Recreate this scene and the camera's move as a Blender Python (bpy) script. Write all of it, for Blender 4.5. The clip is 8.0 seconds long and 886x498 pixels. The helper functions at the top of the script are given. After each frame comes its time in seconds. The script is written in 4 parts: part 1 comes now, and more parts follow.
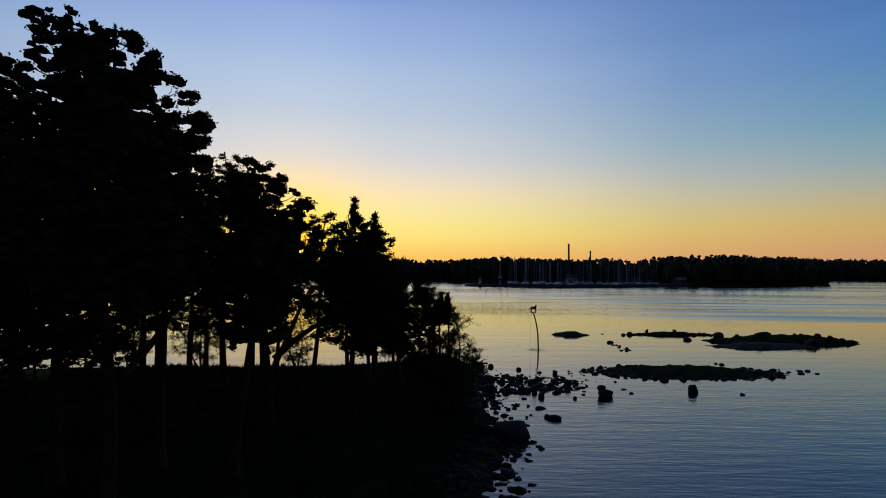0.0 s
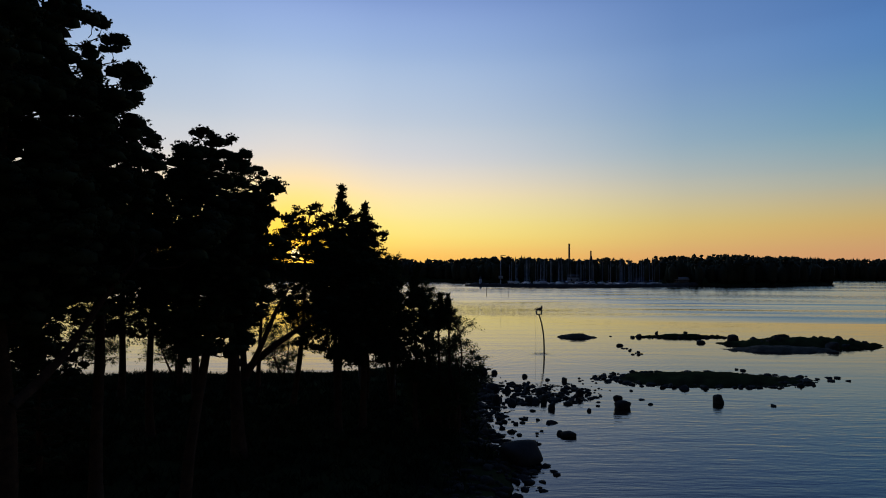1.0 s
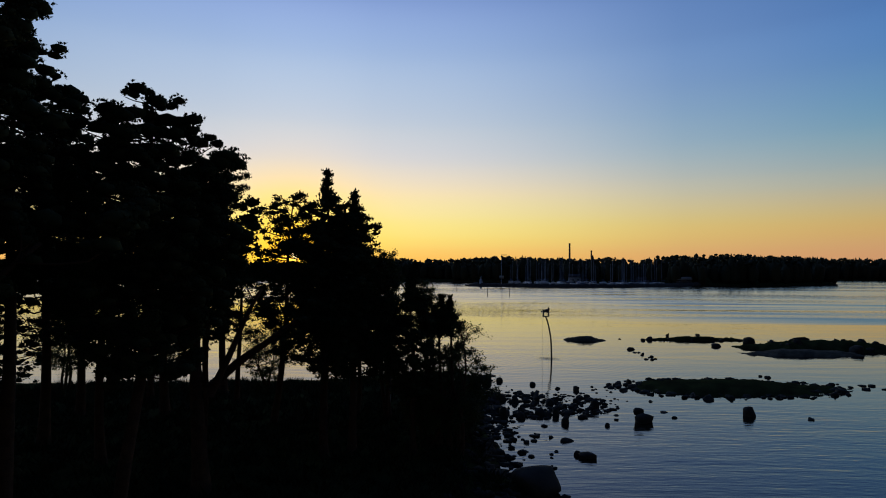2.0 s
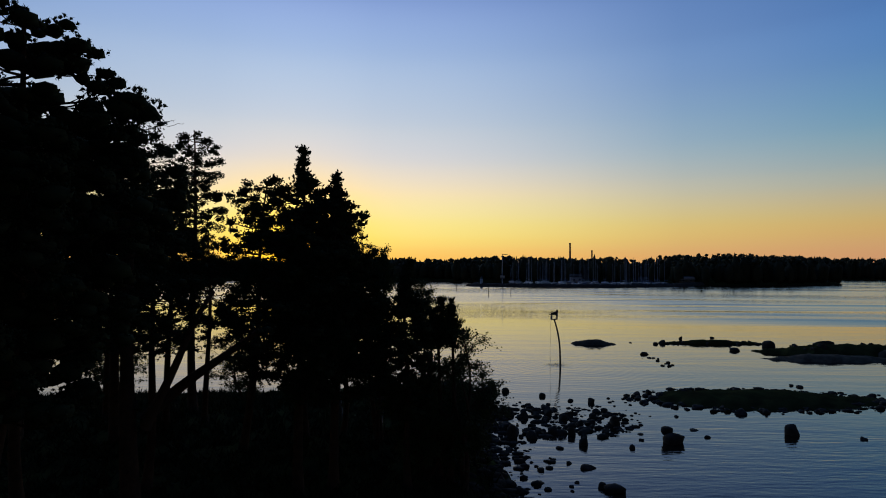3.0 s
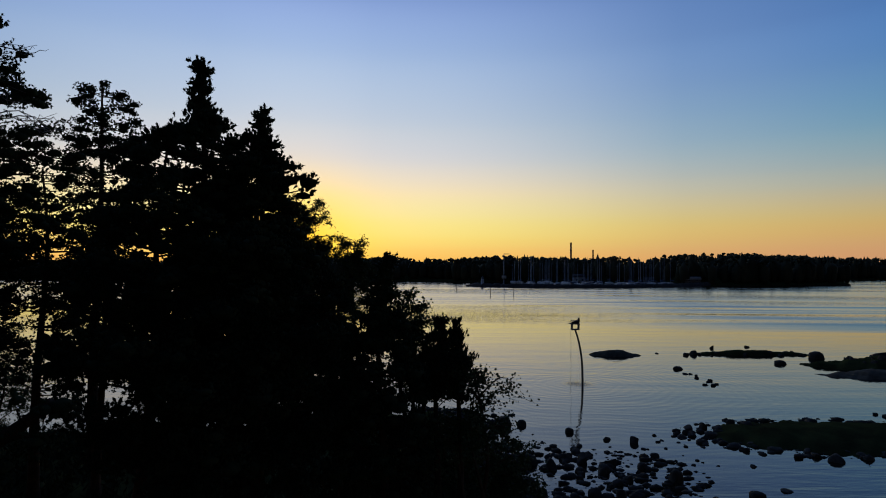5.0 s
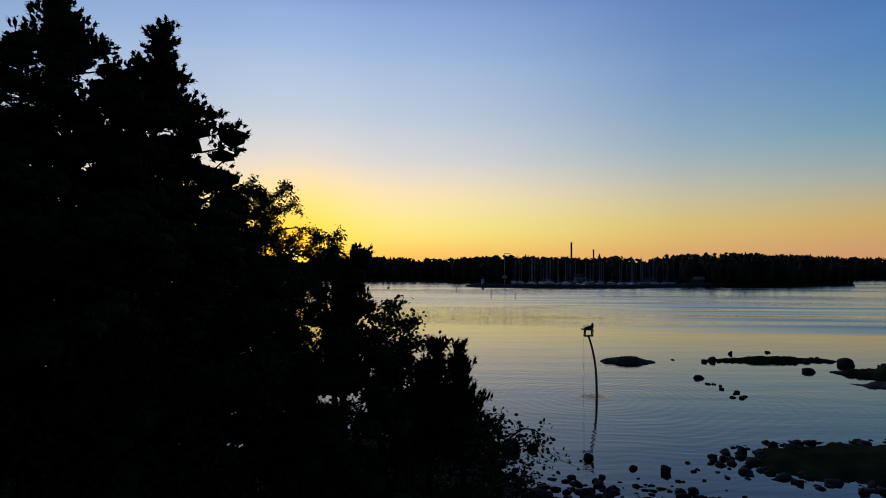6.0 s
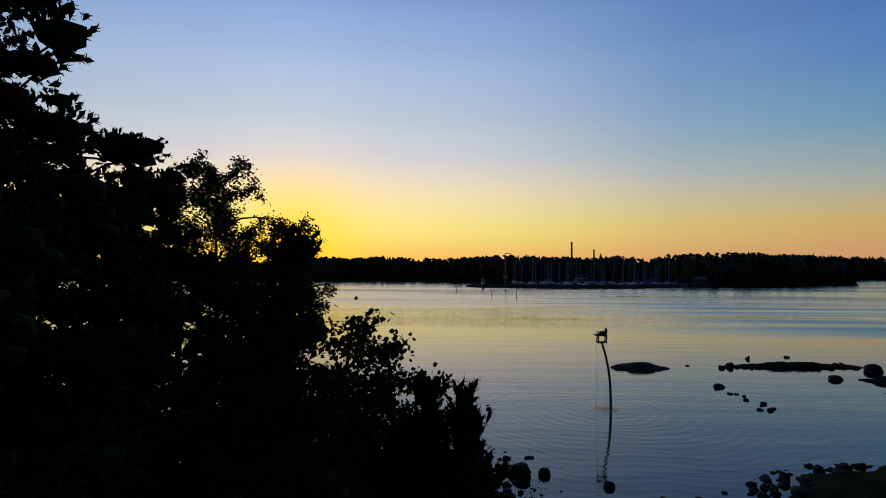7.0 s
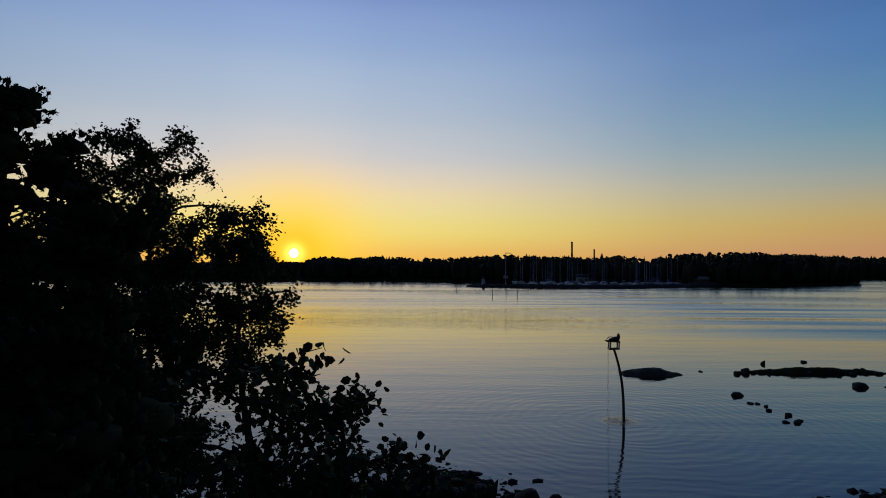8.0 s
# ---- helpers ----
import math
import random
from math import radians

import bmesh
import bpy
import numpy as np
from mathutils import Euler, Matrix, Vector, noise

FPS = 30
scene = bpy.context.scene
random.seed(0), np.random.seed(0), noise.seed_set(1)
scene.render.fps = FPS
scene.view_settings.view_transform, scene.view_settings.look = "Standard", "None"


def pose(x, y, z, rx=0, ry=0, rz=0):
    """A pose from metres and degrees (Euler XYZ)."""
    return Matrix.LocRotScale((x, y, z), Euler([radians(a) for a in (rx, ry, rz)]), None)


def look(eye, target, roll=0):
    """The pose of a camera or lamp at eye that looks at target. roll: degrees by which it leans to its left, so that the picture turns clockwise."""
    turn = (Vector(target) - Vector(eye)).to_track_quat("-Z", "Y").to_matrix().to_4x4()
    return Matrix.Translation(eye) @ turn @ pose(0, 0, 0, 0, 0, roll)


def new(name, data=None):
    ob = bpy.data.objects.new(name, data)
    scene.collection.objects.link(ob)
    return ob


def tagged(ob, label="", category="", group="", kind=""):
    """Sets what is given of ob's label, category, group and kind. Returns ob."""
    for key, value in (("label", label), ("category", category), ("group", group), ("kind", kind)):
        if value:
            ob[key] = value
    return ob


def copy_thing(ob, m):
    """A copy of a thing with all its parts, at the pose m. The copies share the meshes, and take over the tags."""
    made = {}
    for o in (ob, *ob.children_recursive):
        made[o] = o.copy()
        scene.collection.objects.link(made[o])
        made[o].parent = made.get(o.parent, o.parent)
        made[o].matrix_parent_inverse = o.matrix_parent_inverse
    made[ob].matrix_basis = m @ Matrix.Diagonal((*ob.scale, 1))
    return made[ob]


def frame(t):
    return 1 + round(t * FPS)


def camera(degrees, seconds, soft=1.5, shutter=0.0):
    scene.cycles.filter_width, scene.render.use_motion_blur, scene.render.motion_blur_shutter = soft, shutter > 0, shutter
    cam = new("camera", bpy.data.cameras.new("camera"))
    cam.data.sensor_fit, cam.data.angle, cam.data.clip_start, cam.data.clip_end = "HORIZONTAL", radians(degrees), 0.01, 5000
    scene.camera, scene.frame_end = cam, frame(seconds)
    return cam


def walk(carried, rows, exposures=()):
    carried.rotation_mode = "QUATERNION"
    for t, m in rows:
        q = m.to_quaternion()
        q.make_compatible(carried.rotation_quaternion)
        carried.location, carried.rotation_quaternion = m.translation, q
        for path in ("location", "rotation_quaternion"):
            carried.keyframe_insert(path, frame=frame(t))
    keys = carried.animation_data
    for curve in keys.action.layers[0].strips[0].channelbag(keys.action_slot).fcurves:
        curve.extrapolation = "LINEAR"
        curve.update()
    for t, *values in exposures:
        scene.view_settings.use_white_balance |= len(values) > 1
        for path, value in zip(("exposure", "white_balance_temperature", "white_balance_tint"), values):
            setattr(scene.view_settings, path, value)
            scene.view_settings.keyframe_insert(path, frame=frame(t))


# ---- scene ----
cam = camera(73.7, 8.0, soft=1.0)
PATH = [
    (0, -0.0, 0.0, 7.999, 0.05, 1.898, -0.423),
    (0.5, 0.015, 1.853, 7.95, 0.044, 1.894, -0.415),
    (1, 0.01, 3.614, 7.889, 0.038, 1.889, -0.408),
    (1.5, -0.032, 5.276, 7.859, 0.031, 1.884, -0.401),
    (3, -0.062, 10.954, 7.748, 0.013, 1.869, -0.379),
    (3.5, -0.058, 12.899, 7.747, 0.006, 1.864, -0.372),
    (4, -0.065, 14.783, 7.761, -0.0, 1.859, -0.364),
    (4.5, -0.069, 16.758, 7.794, -0.006, 1.854, -0.357),
    (6, -0.019, 22.622, 7.798, -0.025, 1.84, -0.335),
    (6.5, 0.006, 24.488, 7.791, -0.031, 1.835, -0.328),
    (7, 0.019, 25.827, 7.799, -0.038, 1.83, -0.321),
    (7.5, 0.032, 27.155, 7.818, -0.044, 1.825, -0.314),
    (8, 0.077, 28.415, 7.823, -0.05, 1.82, -0.306),
]
walk(cam, [(t, pose(x, y, z, 90 + pitch, roll, yaw)) for t, x, y, z, yaw, pitch, roll in PATH],
     [(0.0, 0.0), (6.5, 0.0), (7.2, -0.06), (8.0, -0.2)])

# ---- sky, sun and light ----
SUN_AZ = radians(14.1)      # to the left of +y
SUN_EL = radians(1.3)
SUN_DIR = Vector((-math.sin(SUN_AZ) * math.cos(SUN_EL), math.cos(SUN_AZ) * math.cos(SUN_EL), math.sin(SUN_EL)))


def make_world():
    """Dusk sky: Nishita plus a clear-sky gradient that is warm at the horizon and glows round the low sun."""
    world = bpy.data.worlds.new("dusk_sky")
    scene.world = world
    world.use_nodes = True
    nt = world.node_tree
    nt.nodes.clear()
    N, L = nt.nodes.new, nt.links.new

    def math_node(op, a, b=None, clamp=False):
        n = N("ShaderNodeMath")
        n.operation, n.use_clamp = op, clamp
        for i, v in enumerate((a, b)):
            if v is None:
                continue
            if isinstance(v, (int, float)):
                n.inputs[i].default_value = v
            else:
                L(v, n.inputs[i])
        return n.outputs[0]

    def ramp(fac, stops):
        n = N("ShaderNodeValToRGB")
        n.color_ramp.interpolation = "CARDINAL" if len(stops) > 7 else "B_SPLINE" if len(stops) > 5 else "LINEAR"
        els = n.color_ramp.elements
        while len(els) < len(stops):
            els.new(0.5)
        for e, (p, c) in zip(els, stops):
            e.position, e.color = p, (*c, 1)
        L(fac, n.inputs[0])
        return n.outputs[0]

    def mix(fac, a, b, blend="MIX"):
        n = N("ShaderNodeMix")
        n.data_type, n.blend_type, n.clamp_result = "RGBA", blend, False
        for i, v in ((0, fac), (6, a), (7, b)):
            if isinstance(v, (int, float)):
                n.inputs[i].default_value = v
            elif isinstance(v, tuple):
                n.inputs[i].default_value = (*v, 1)
            else:
                L(v, n.inputs[i])
        return n.outputs[2]

    coord = N("ShaderNodeTexCoord")
    norm = N("ShaderNodeVectorMath")
    norm.operation = "NORMALIZE"
    L(coord.outputs["Generated"], norm.inputs[0])
    sep = N("ShaderNodeSeparateXYZ")
    L(norm.outputs[0], sep.inputs[0])
    up = sep.outputs[2]
    # colour by height above the horizon
    near_sun, away = ramp(up, SUNWARD), ramp(up, AWAY)
    # falls off away from the sun's bearing
    flat = N("ShaderNodeVectorMath")
    flat.operation = "MULTIPLY"
    flat.inputs[1].default_value = (1, 1, 0)
    L(norm.outputs[0], flat.inputs[0])
    unit = N("ShaderNodeVectorMath")
    unit.operation = "NORMALIZE"
    L(flat.outputs[0], unit.inputs[0])
    az = N("ShaderNodeVectorMath")
    az.operation = "DOT_PRODUCT"
    az.inputs[1].default_value = (-math.sin(SUN_AZ), math.cos(SUN_AZ), 0)
    L(unit.outputs[0], az.inputs[0])
    half = math_node("MULTIPLY_ADD", az.outputs["Value"], 0.5)
    half.node.inputs[2].default_value = 0.5
    sky = mix(ramp(half, AZ_MIX), near_sun, away)
    sky = mix(1.0, sky, ramp(half, AZ_DIM), "MULTIPLY")
    # aureole
    dot = N("ShaderNodeVectorMath")
    dot.operation = "DOT_PRODUCT"
    dot.inputs[1].default_value = SUN_DIR
    L(norm.outputs[0], dot.inputs[0])
    d = math_node("MAXIMUM", dot.outputs["Value"], 0.0)
    sky = mix(math_node("MULTIPLY", math_node("POWER", d, 170.0), 0.9), sky, (1.2, 0.76, 0.03))
    sky = mix(math_node("MULTIPLY", math_node("POWER", d, 1500.0), 0.6), sky, (1.5, 0.52, 0.008))
    sky = mix(math_node("POWER", d, 9000.0), sky, (3.0, 1.7, 0.25))
    nishita = N("ShaderNodeTexSky")
    nishita.sky_type, nishita.sun_disc = "NISHITA", False
    nishita.sun_elevation, nishita.sun_rotation = SUN_EL, -SUN_AZ
    scaled = mix(1.0, nishita.outputs[0], (0.1, 0.1, 0.1), "MULTIPLY")
    sky = mix(0.04, sky, scaled)
    bg = N("ShaderNodeBackground")
    L(sky, bg.inputs[0])
    bg.inputs[1].default_value = 1.03
    out = N("ShaderNodeOutputWorld")
    L(bg.outputs[0], out.inputs[0])


SUNWARD = [(0.0, (1.0, 0.50, 0.09)), (0.033, (1.03, 0.67, 0.16)), (0.052, (1.05, 0.80, 0.22)), (0.085, (1.04, 0.85, 0.34)), (0.128, (0.98, 0.81, 0.51)),
           (0.174, (0.76, 0.72, 0.69)), (0.236, (0.575, 0.64, 0.735)), (0.33, (0.40, 0.53, 0.76)), (0.413, (0.25, 0.37, 0.69)), (0.7, (0.08, 0.15, 0.39)), (1.0, (0.02, 0.05, 0.16))]
AWAY = [(0.0, (0.58, 0.29, 0.15)), (0.03, (0.58, 0.31, 0.156)), (0.072, (0.545, 0.38, 0.16)), (0.114, (0.385, 0.38, 0.305)), (0.144, (0.265, 0.355, 0.38)),
        (0.196, (0.145, 0.305, 0.43)), (0.273, (0.085, 0.225, 0.46)), (0.346, (0.06, 0.172, 0.43)), (0.7, (0.025, 0.07, 0.22)), (1.0, (0.02, 0.05, 0.16))]
AZ_MIX = [(0.0, (1, 1, 1)), (0.808, (1, 1, 1)), (0.905, (0.7, 0.7, 0.7)), (0.945, (0.5, 0.5, 0.5)), (0.996, (0, 0, 0)), (1.0, (0, 0, 0))]
AZ_DIM = [(0.0, (0.1, 0.1, 0.11)), (0.5, (0.25, 0.25, 0.27)), (0.808, (1, 1, 1)), (1.0, (1, 1, 1))]
make_world()

sun = new("sun_light", bpy.data.lights.new("sun_light", "SUN"))
sun.data.energy, sun.data.angle, sun.data.color = 2.0, radians(0.5), (1.0, 0.62, 0.34)
sun.matrix_world = look(SUN_DIR * 100, (0, 0, 0))

# ---- materials ----


def material(name, colour, rough=0.8, vary=0.3, scale=3.0, bump=0.3, metal=0.0, fine=25.0, spec=0.5, second=None):
    """Procedural surface: two scales of noise in the colour and the relief."""
    m = bpy.data.materials.new(name)
    m.use_nodes = True
    nt = m.node_tree
    N, L = nt.nodes.new, nt.links.new
    b = nt.nodes["Principled BSDF"]
    b.inputs["Roughness"].default_value, b.inputs["Metallic"].default_value = rough, metal
    b.inputs["Specular IOR Level"].default_value = spec
    co = N("ShaderNodeTexCoord")
    big, small = N("ShaderNodeTexNoise"), N("ShaderNodeTexNoise")
    big.inputs["Scale"].default_value, small.inputs["Scale"].default_value = scale, fine
    big.inputs["Detail"].default_value, small.inputs["Detail"].default_value = 4, 3
    info = N("ShaderNodeObjectInfo")
    for n in (big, small):
        L(co.outputs["Object"], n.inputs["Vector"])
    addn = N("ShaderNodeMath")
    addn.operation = "MULTIPLY_ADD"
    L(small.outputs[0], addn.inputs[0])
    addn.inputs[1].default_value = 0.5
    L(big.outputs[0], addn.inputs[2])
    shift = N("ShaderNodeMath")
    shift.operation = "MULTIPLY_ADD"
    L(info.outputs["Random"], shift.inputs[0])
    shift.inputs[1].default_value = 0.25
    L(addn.outputs[0], shift.inputs[2])
    r = N("ShaderNodeValToRGB")
    c2 = second or tuple(c * (1 + vary) for c in colour)
    c1 = tuple(c * (1 - vary) for c in colour)
    r.color_ramp.elements[0].position, r.color_ramp.elements[0].color = 0.5, (*c1, 1)
    r.color_ramp.elements[1].position, r.color_ramp.elements[1].color = 1.0, (*c2, 1)
    L(shift.outputs[0], r.inputs[0])
    L(r.outputs[0], b.inputs["Base Color"])
    if bump:
        bp = N("ShaderNodeBump")
        bp.inputs["Strength"].default_value = bump
        bp.inputs["Distance"].default_value = 0.05
        L(addn.outputs[0], bp.inputs["Height"])
        L(bp.outputs[0], b.inputs["Normal"])
    return m


def water_material():
    m = bpy.data.materials.new("sea_water")
    m.use_nodes = True
    nt = m.node_tree
    N, L = nt.nodes.new, nt.links.new
    b = nt.nodes["Principled BSDF"]
    b.inputs["Base Color"].default_value = (0.018, 0.015, 0.011, 1)
    b.inputs["Roughness"].default_value = 0.015
    b.inputs["IOR"].default_value = 1.45
    b.inputs["Specular IOR Level"].default_value = 0.75
    b.inputs["Specular Tint"].default_value = (1.0, 0.88, 0.8, 1)
    co = N("ShaderNodeTexCoord")

    def mapped(sx, sy, rot=0.0, loc=(0, 0, 0)):
        n = N("ShaderNodeMapping")
        n.inputs["Scale"].default_value = (sx, sy, 1)
        n.inputs["Rotation"].default_value = (0, 0, rot)
        n.inputs["Location"].default_value = loc
        L(co.outputs["Object"], n.inputs["Vector"])
        return n.outputs[0]

    def noise_tex(vec, scale, detail=3.0):
        n = N("ShaderNodeTexNoise")
        n.inputs["Scale"].default_value, n.inputs["Detail"].default_value = scale, detail
        L(vec, n.inputs["Vector"])
        return n.outputs[0]

    def m2(op, a, b_, c=None):
        n = N("ShaderNodeMath")
        n.operation = op
        for i, v in enumerate((a, b_, c)):
            if v is None:
                continue
            if isinstance(v, (int, float)):
                n.inputs[i].default_value = v
            else:
                L(v, n.inputs[i])
        return n.outputs[0]

    # wind ripples, crests along x
    rip = noise_tex(mapped(0.8, 3.0, 0.05), 1.5, 3.0)
    chops = noise_tex(mapped(0.2, 1.1, 0.06, (5.1, 2.2, 0)), 1.5, 2.0)
    swell = noise_tex(mapped(0.08, 0.35, -0.04), 1.0, 2.0)
    # calm and ruffled streaks
    streak = noise_tex(mapped(0.006, 0.035, 0.03, (2.3, 0.7, 0)), 1.0, 2.0)
    ruffle = N("ShaderNodeMapRange")
    ruffle.interpolation_type = "SMOOTHSTEP"
    ruffle.inputs[1].default_value, ruffle.inputs[2].default_value = 0.42, 0.62
    ruffle.inputs[3].default_value, ruffle.inputs[4].default_value = 0.3, 1.0
    L(streak, ruffle.inputs[0])
    # rings that spread from the fountain
    ctr = N("ShaderNodeVectorMath")
    ctr.operation = "SUBTRACT"
    ctr.inputs[1].default_value = (POLE[0] - 0.4, POLE[1] - 0.3, 0)
    L(co.outputs["Object"], ctr.inputs[0])
    ln = N("ShaderNodeVectorMath")
    ln.operation = "LENGTH"
    L(ctr.outputs[0], ln.inputs[0])
    dist = m2("ADD", ln.outputs["Value"], m2("MULTIPLY", noise_tex(mapped(0.3, 0.3), 1.0, 2.0), 2.0))
    ring = m2("SINE", m2("MULTIPLY", dist, 9.5), None)
    fade = m2("DIVIDE", 1.0, m2("ADD", 1.0, m2("POWER", m2("MULTIPLY", ln.outputs["Value"], 0.07), 3.0)))
    rings = m2("MULTIPLY", ring, m2("MULTIPLY", fade, RING))
    splash = m2("DIVIDE", 1.0, m2("ADD", 1.0, m2("POWER", m2("MULTIPLY", ln.outputs["Value"], 1.3), 4.0)))
    chop = m2("MULTIPLY", noise_tex(mapped(1, 1), 9.0, 3.0), m2("MULTIPLY", splash, 0.035))
    out_at = N("ShaderNodeMapRange")
    out_at.interpolation_type = "SMOOTHSTEP"
    out_at.inputs[1].default_value, out_at.inputs[2].default_value = 120.0, 320.0
    out_at.inputs[3].default_value, out_at.inputs[4].default_value = 0.55, 2.3
    sepw = N("ShaderNodeSeparateXYZ")
    L(co.outputs["Object"], sepw.inputs[0])
    L(m2("MULTIPLY_ADD", streak, 150.0, m2("ADD", sepw.outputs[1], -75.0)), out_at.inputs[0])
    h = m2("MULTIPLY", m2("MULTIPLY", rip, m2("MULTIPLY", ruffle.outputs[0], out_at.outputs[0])), RIPPLE)
    # far bump height climbs with y: a built-in tilt that mirrors higher sky
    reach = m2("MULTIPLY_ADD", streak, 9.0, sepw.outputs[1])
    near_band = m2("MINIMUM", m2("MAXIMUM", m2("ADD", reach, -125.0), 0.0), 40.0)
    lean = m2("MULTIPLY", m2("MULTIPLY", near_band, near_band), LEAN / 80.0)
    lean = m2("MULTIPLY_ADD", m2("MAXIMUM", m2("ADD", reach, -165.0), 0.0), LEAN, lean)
    # breeze on the open bay, east of the fountain: extra lean mirrors bluer sky
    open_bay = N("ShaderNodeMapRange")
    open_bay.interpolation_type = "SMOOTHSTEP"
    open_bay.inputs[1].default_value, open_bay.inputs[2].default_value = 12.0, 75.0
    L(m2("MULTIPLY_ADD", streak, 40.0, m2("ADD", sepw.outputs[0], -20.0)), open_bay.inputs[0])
    bay_lean = m2("MULTIPLY_ADD", streak, 24.0, m2("ADD", sepw.outputs[1], -102.0))
    bay_lean = m2("MULTIPLY", m2("MINIMUM", m2("MAXIMUM", bay_lean, 0.0), 55.0), BAY_LEAN)
    lean = m2("MULTIPLY_ADD", bay_lean, open_bay.outputs[0], lean)
    h = m2("MULTIPLY_ADD", m2("MULTIPLY", chops, ruffle.outputs[0]), CHOP, h)
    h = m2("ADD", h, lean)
    h = m2("MULTIPLY_ADD", swell, SWELL, h)
    h = m2("ADD", h, m2("ADD", rings, chop))
    bp = N("ShaderNodeBump")
    bp.inputs["Strength"].default_value, bp.inputs["Distance"].default_value = 1.0, 1.0
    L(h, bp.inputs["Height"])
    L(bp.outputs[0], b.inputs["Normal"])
    return m


def glow_material(name, colour, power):
    m = bpy.data.materials.new(name)
    m.use_nodes = True
    nt = m.node_tree
    nt.nodes.clear()
    e, o = nt.nodes.new("ShaderNodeEmission"), nt.nodes.new("ShaderNodeOutputMaterial")
    e.inputs[0].default_value, e.inputs[1].default_value = (*colour, 1), power
    nt.links.new(e.outputs[0], o.inputs[0])
    return m


POLE = (9.55, 59.3)
RIPPLE, SWELL, RING, LEAN, CHOP, BAY_LEAN = 0.025, 0.03, 0.0016, 0.055, 0.026, 0.045
M_WATER = water_material()
M_GROUND = material("heath_soil", (0.05, 0.045, 0.025), 1.0, 0.5, 0.8, 0.6, fine=14, second=(0.06, 0.07, 0.025), spec=0.0)
M_ROCK = material("granite", (0.09, 0.075, 0.052), 0.9, 0.4, 1.6, 0.5, fine=30, spec=0.05)
M_WETROCK = material("wet_granite", (0.055, 0.05, 0.043), 0.85, 0.45, 2.0, 0.6, fine=26, spec=0.06)
M_BARK = material("pine_bark", (0.07, 0.045, 0.032), 0.95, 0.45, 4.0, 0.8, fine=30, second=(0.11, 0.065, 0.04), spec=0.05)
M_BIRCHBARK = material("birch_bark", (0.3, 0.28, 0.26), 0.75, 0.5, 6.0, 0.4, fine=22, second=(0.08, 0.07, 0.06))
M_NEEDLE = material("pine_needles", (0.04, 0.05, 0.024), 0.95, 0.4, 1.2, 0.0, fine=9, spec=0.03)
M_LEAF = material("birch_leaves", (0.075, 0.095, 0.035), 0.8, 0.4, 1.5, 0.0, fine=9, spec=0.1)
M_ALDER = material("alder_leaves", (0.07, 0.09, 0.035), 0.8, 0.4, 1.5, 0.0, fine=9, spec=0.1)
M_GRASS = material("shore_grass", (0.06, 0.07, 0.025), 0.85, 0.45, 0.8, 0.0, fine=6, spec=0.2)
M_HEATH = material("heath_scrub", (0.035, 0.042, 0.018), 0.9, 0.5, 0.7, 0.0, fine=5, spec=0.05)
M_FAR = material("far_forest", (0.055, 0.055, 0.032), 0.9, 0.4, 0.05, 0.0, fine=0.6, spec=0.1)
M_STEEL = material("dark_steel", (0.1, 0.1, 0.1), 0.45, 0.3, 5.0, 0.1, metal=0.8)
M_BRONZE = material("dark_bronze", (0.07, 0.06, 0.05), 0.5, 0.3, 6.0, 0.3, metal=0.6)
M_WHITE = material("white_hull", (0.55, 0.55, 0.54), 0.35, 0.06, 2.0, 0.0)
M_BLUE = material("navy_hull", (0.05, 0.08, 0.16), 0.35, 0.1, 2.0, 0.0)
M_ALU = material("aluminium_mast", (0.32, 0.32, 0.33), 0.4, 0.1, 2.0, 0.0, metal=0.7)
M_CANVAS = material("blue_canvas", (0.06, 0.1, 0.2), 0.8, 0.3, 4.0, 0.2)
M_PLANK = material("weathered_planks", (0.18, 0.15, 0.12), 0.85, 0.35, 3.0, 0.4)
M_BRICK = material("chimney_brick", (0.25, 0.13, 0.09), 0.9, 0.2, 1.0, 0.2)
M_ROOF = material("roof_felt", (0.07, 0.07, 0.075), 0.85, 0.25, 2.0, 0.2)
M_PANE = material("window_pane", (0.02, 0.025, 0.03), 0.08, 0.1, 1.0, 0.0)
M_DROPS = material("falling_water", (0.6, 0.65, 0.68), 0.15, 0.1, 4.0, 0.0)
M_LEADWOOD = material("dead_wood", (0.2, 0.17, 0.15), 0.85, 0.3, 5.0, 0.4)

# ---- mesh helpers ----


class Geo:
    """Collects vertices and triangles or quads."""

    def __init__(self):
        self.v, self.f, self.n = [], [], 0

    def add(self, verts, faces):
        verts = np.asarray(verts, float).reshape(-1, 3)
        faces = np.asarray(faces, int)
        if faces.shape[1] == 4:
            faces = np.concatenate([faces[:, [0, 1, 2]], faces[:, [0, 2, 3]]])
        self.v.append(verts)
        self.f.append(faces + self.n)
        self.n += len(verts)
        return self

    def mesh(self, name, mat, smooth=False):
        v, f = np.concatenate(self.v), np.concatenate(self.f)
        me = bpy.data.meshes.new(name)
        me.vertices.add(len(v))
        me.vertices.foreach_set("co", v.ravel())
        me.loops.add(f.size)
        me.loops.foreach_set("vertex_index", f.ravel().astype(np.int32))
        me.polygons.add(len(f))
        me.polygons.foreach_set("loop_start", np.arange(0, f.size, 3, dtype=np.int32))
        if smooth:
            me.polygons.foreach_set("use_smooth", np.ones(len(f), bool))
        me.update(calc_edges=True)
        me.validate()
        me.materials.append(mat)
        return me


def part(name, data, parent, label="", at=None):
    ob = new(name, data)
    ob.parent = parent
    if at is not None:
        ob.matrix_local = at
    return tagged(ob, label)


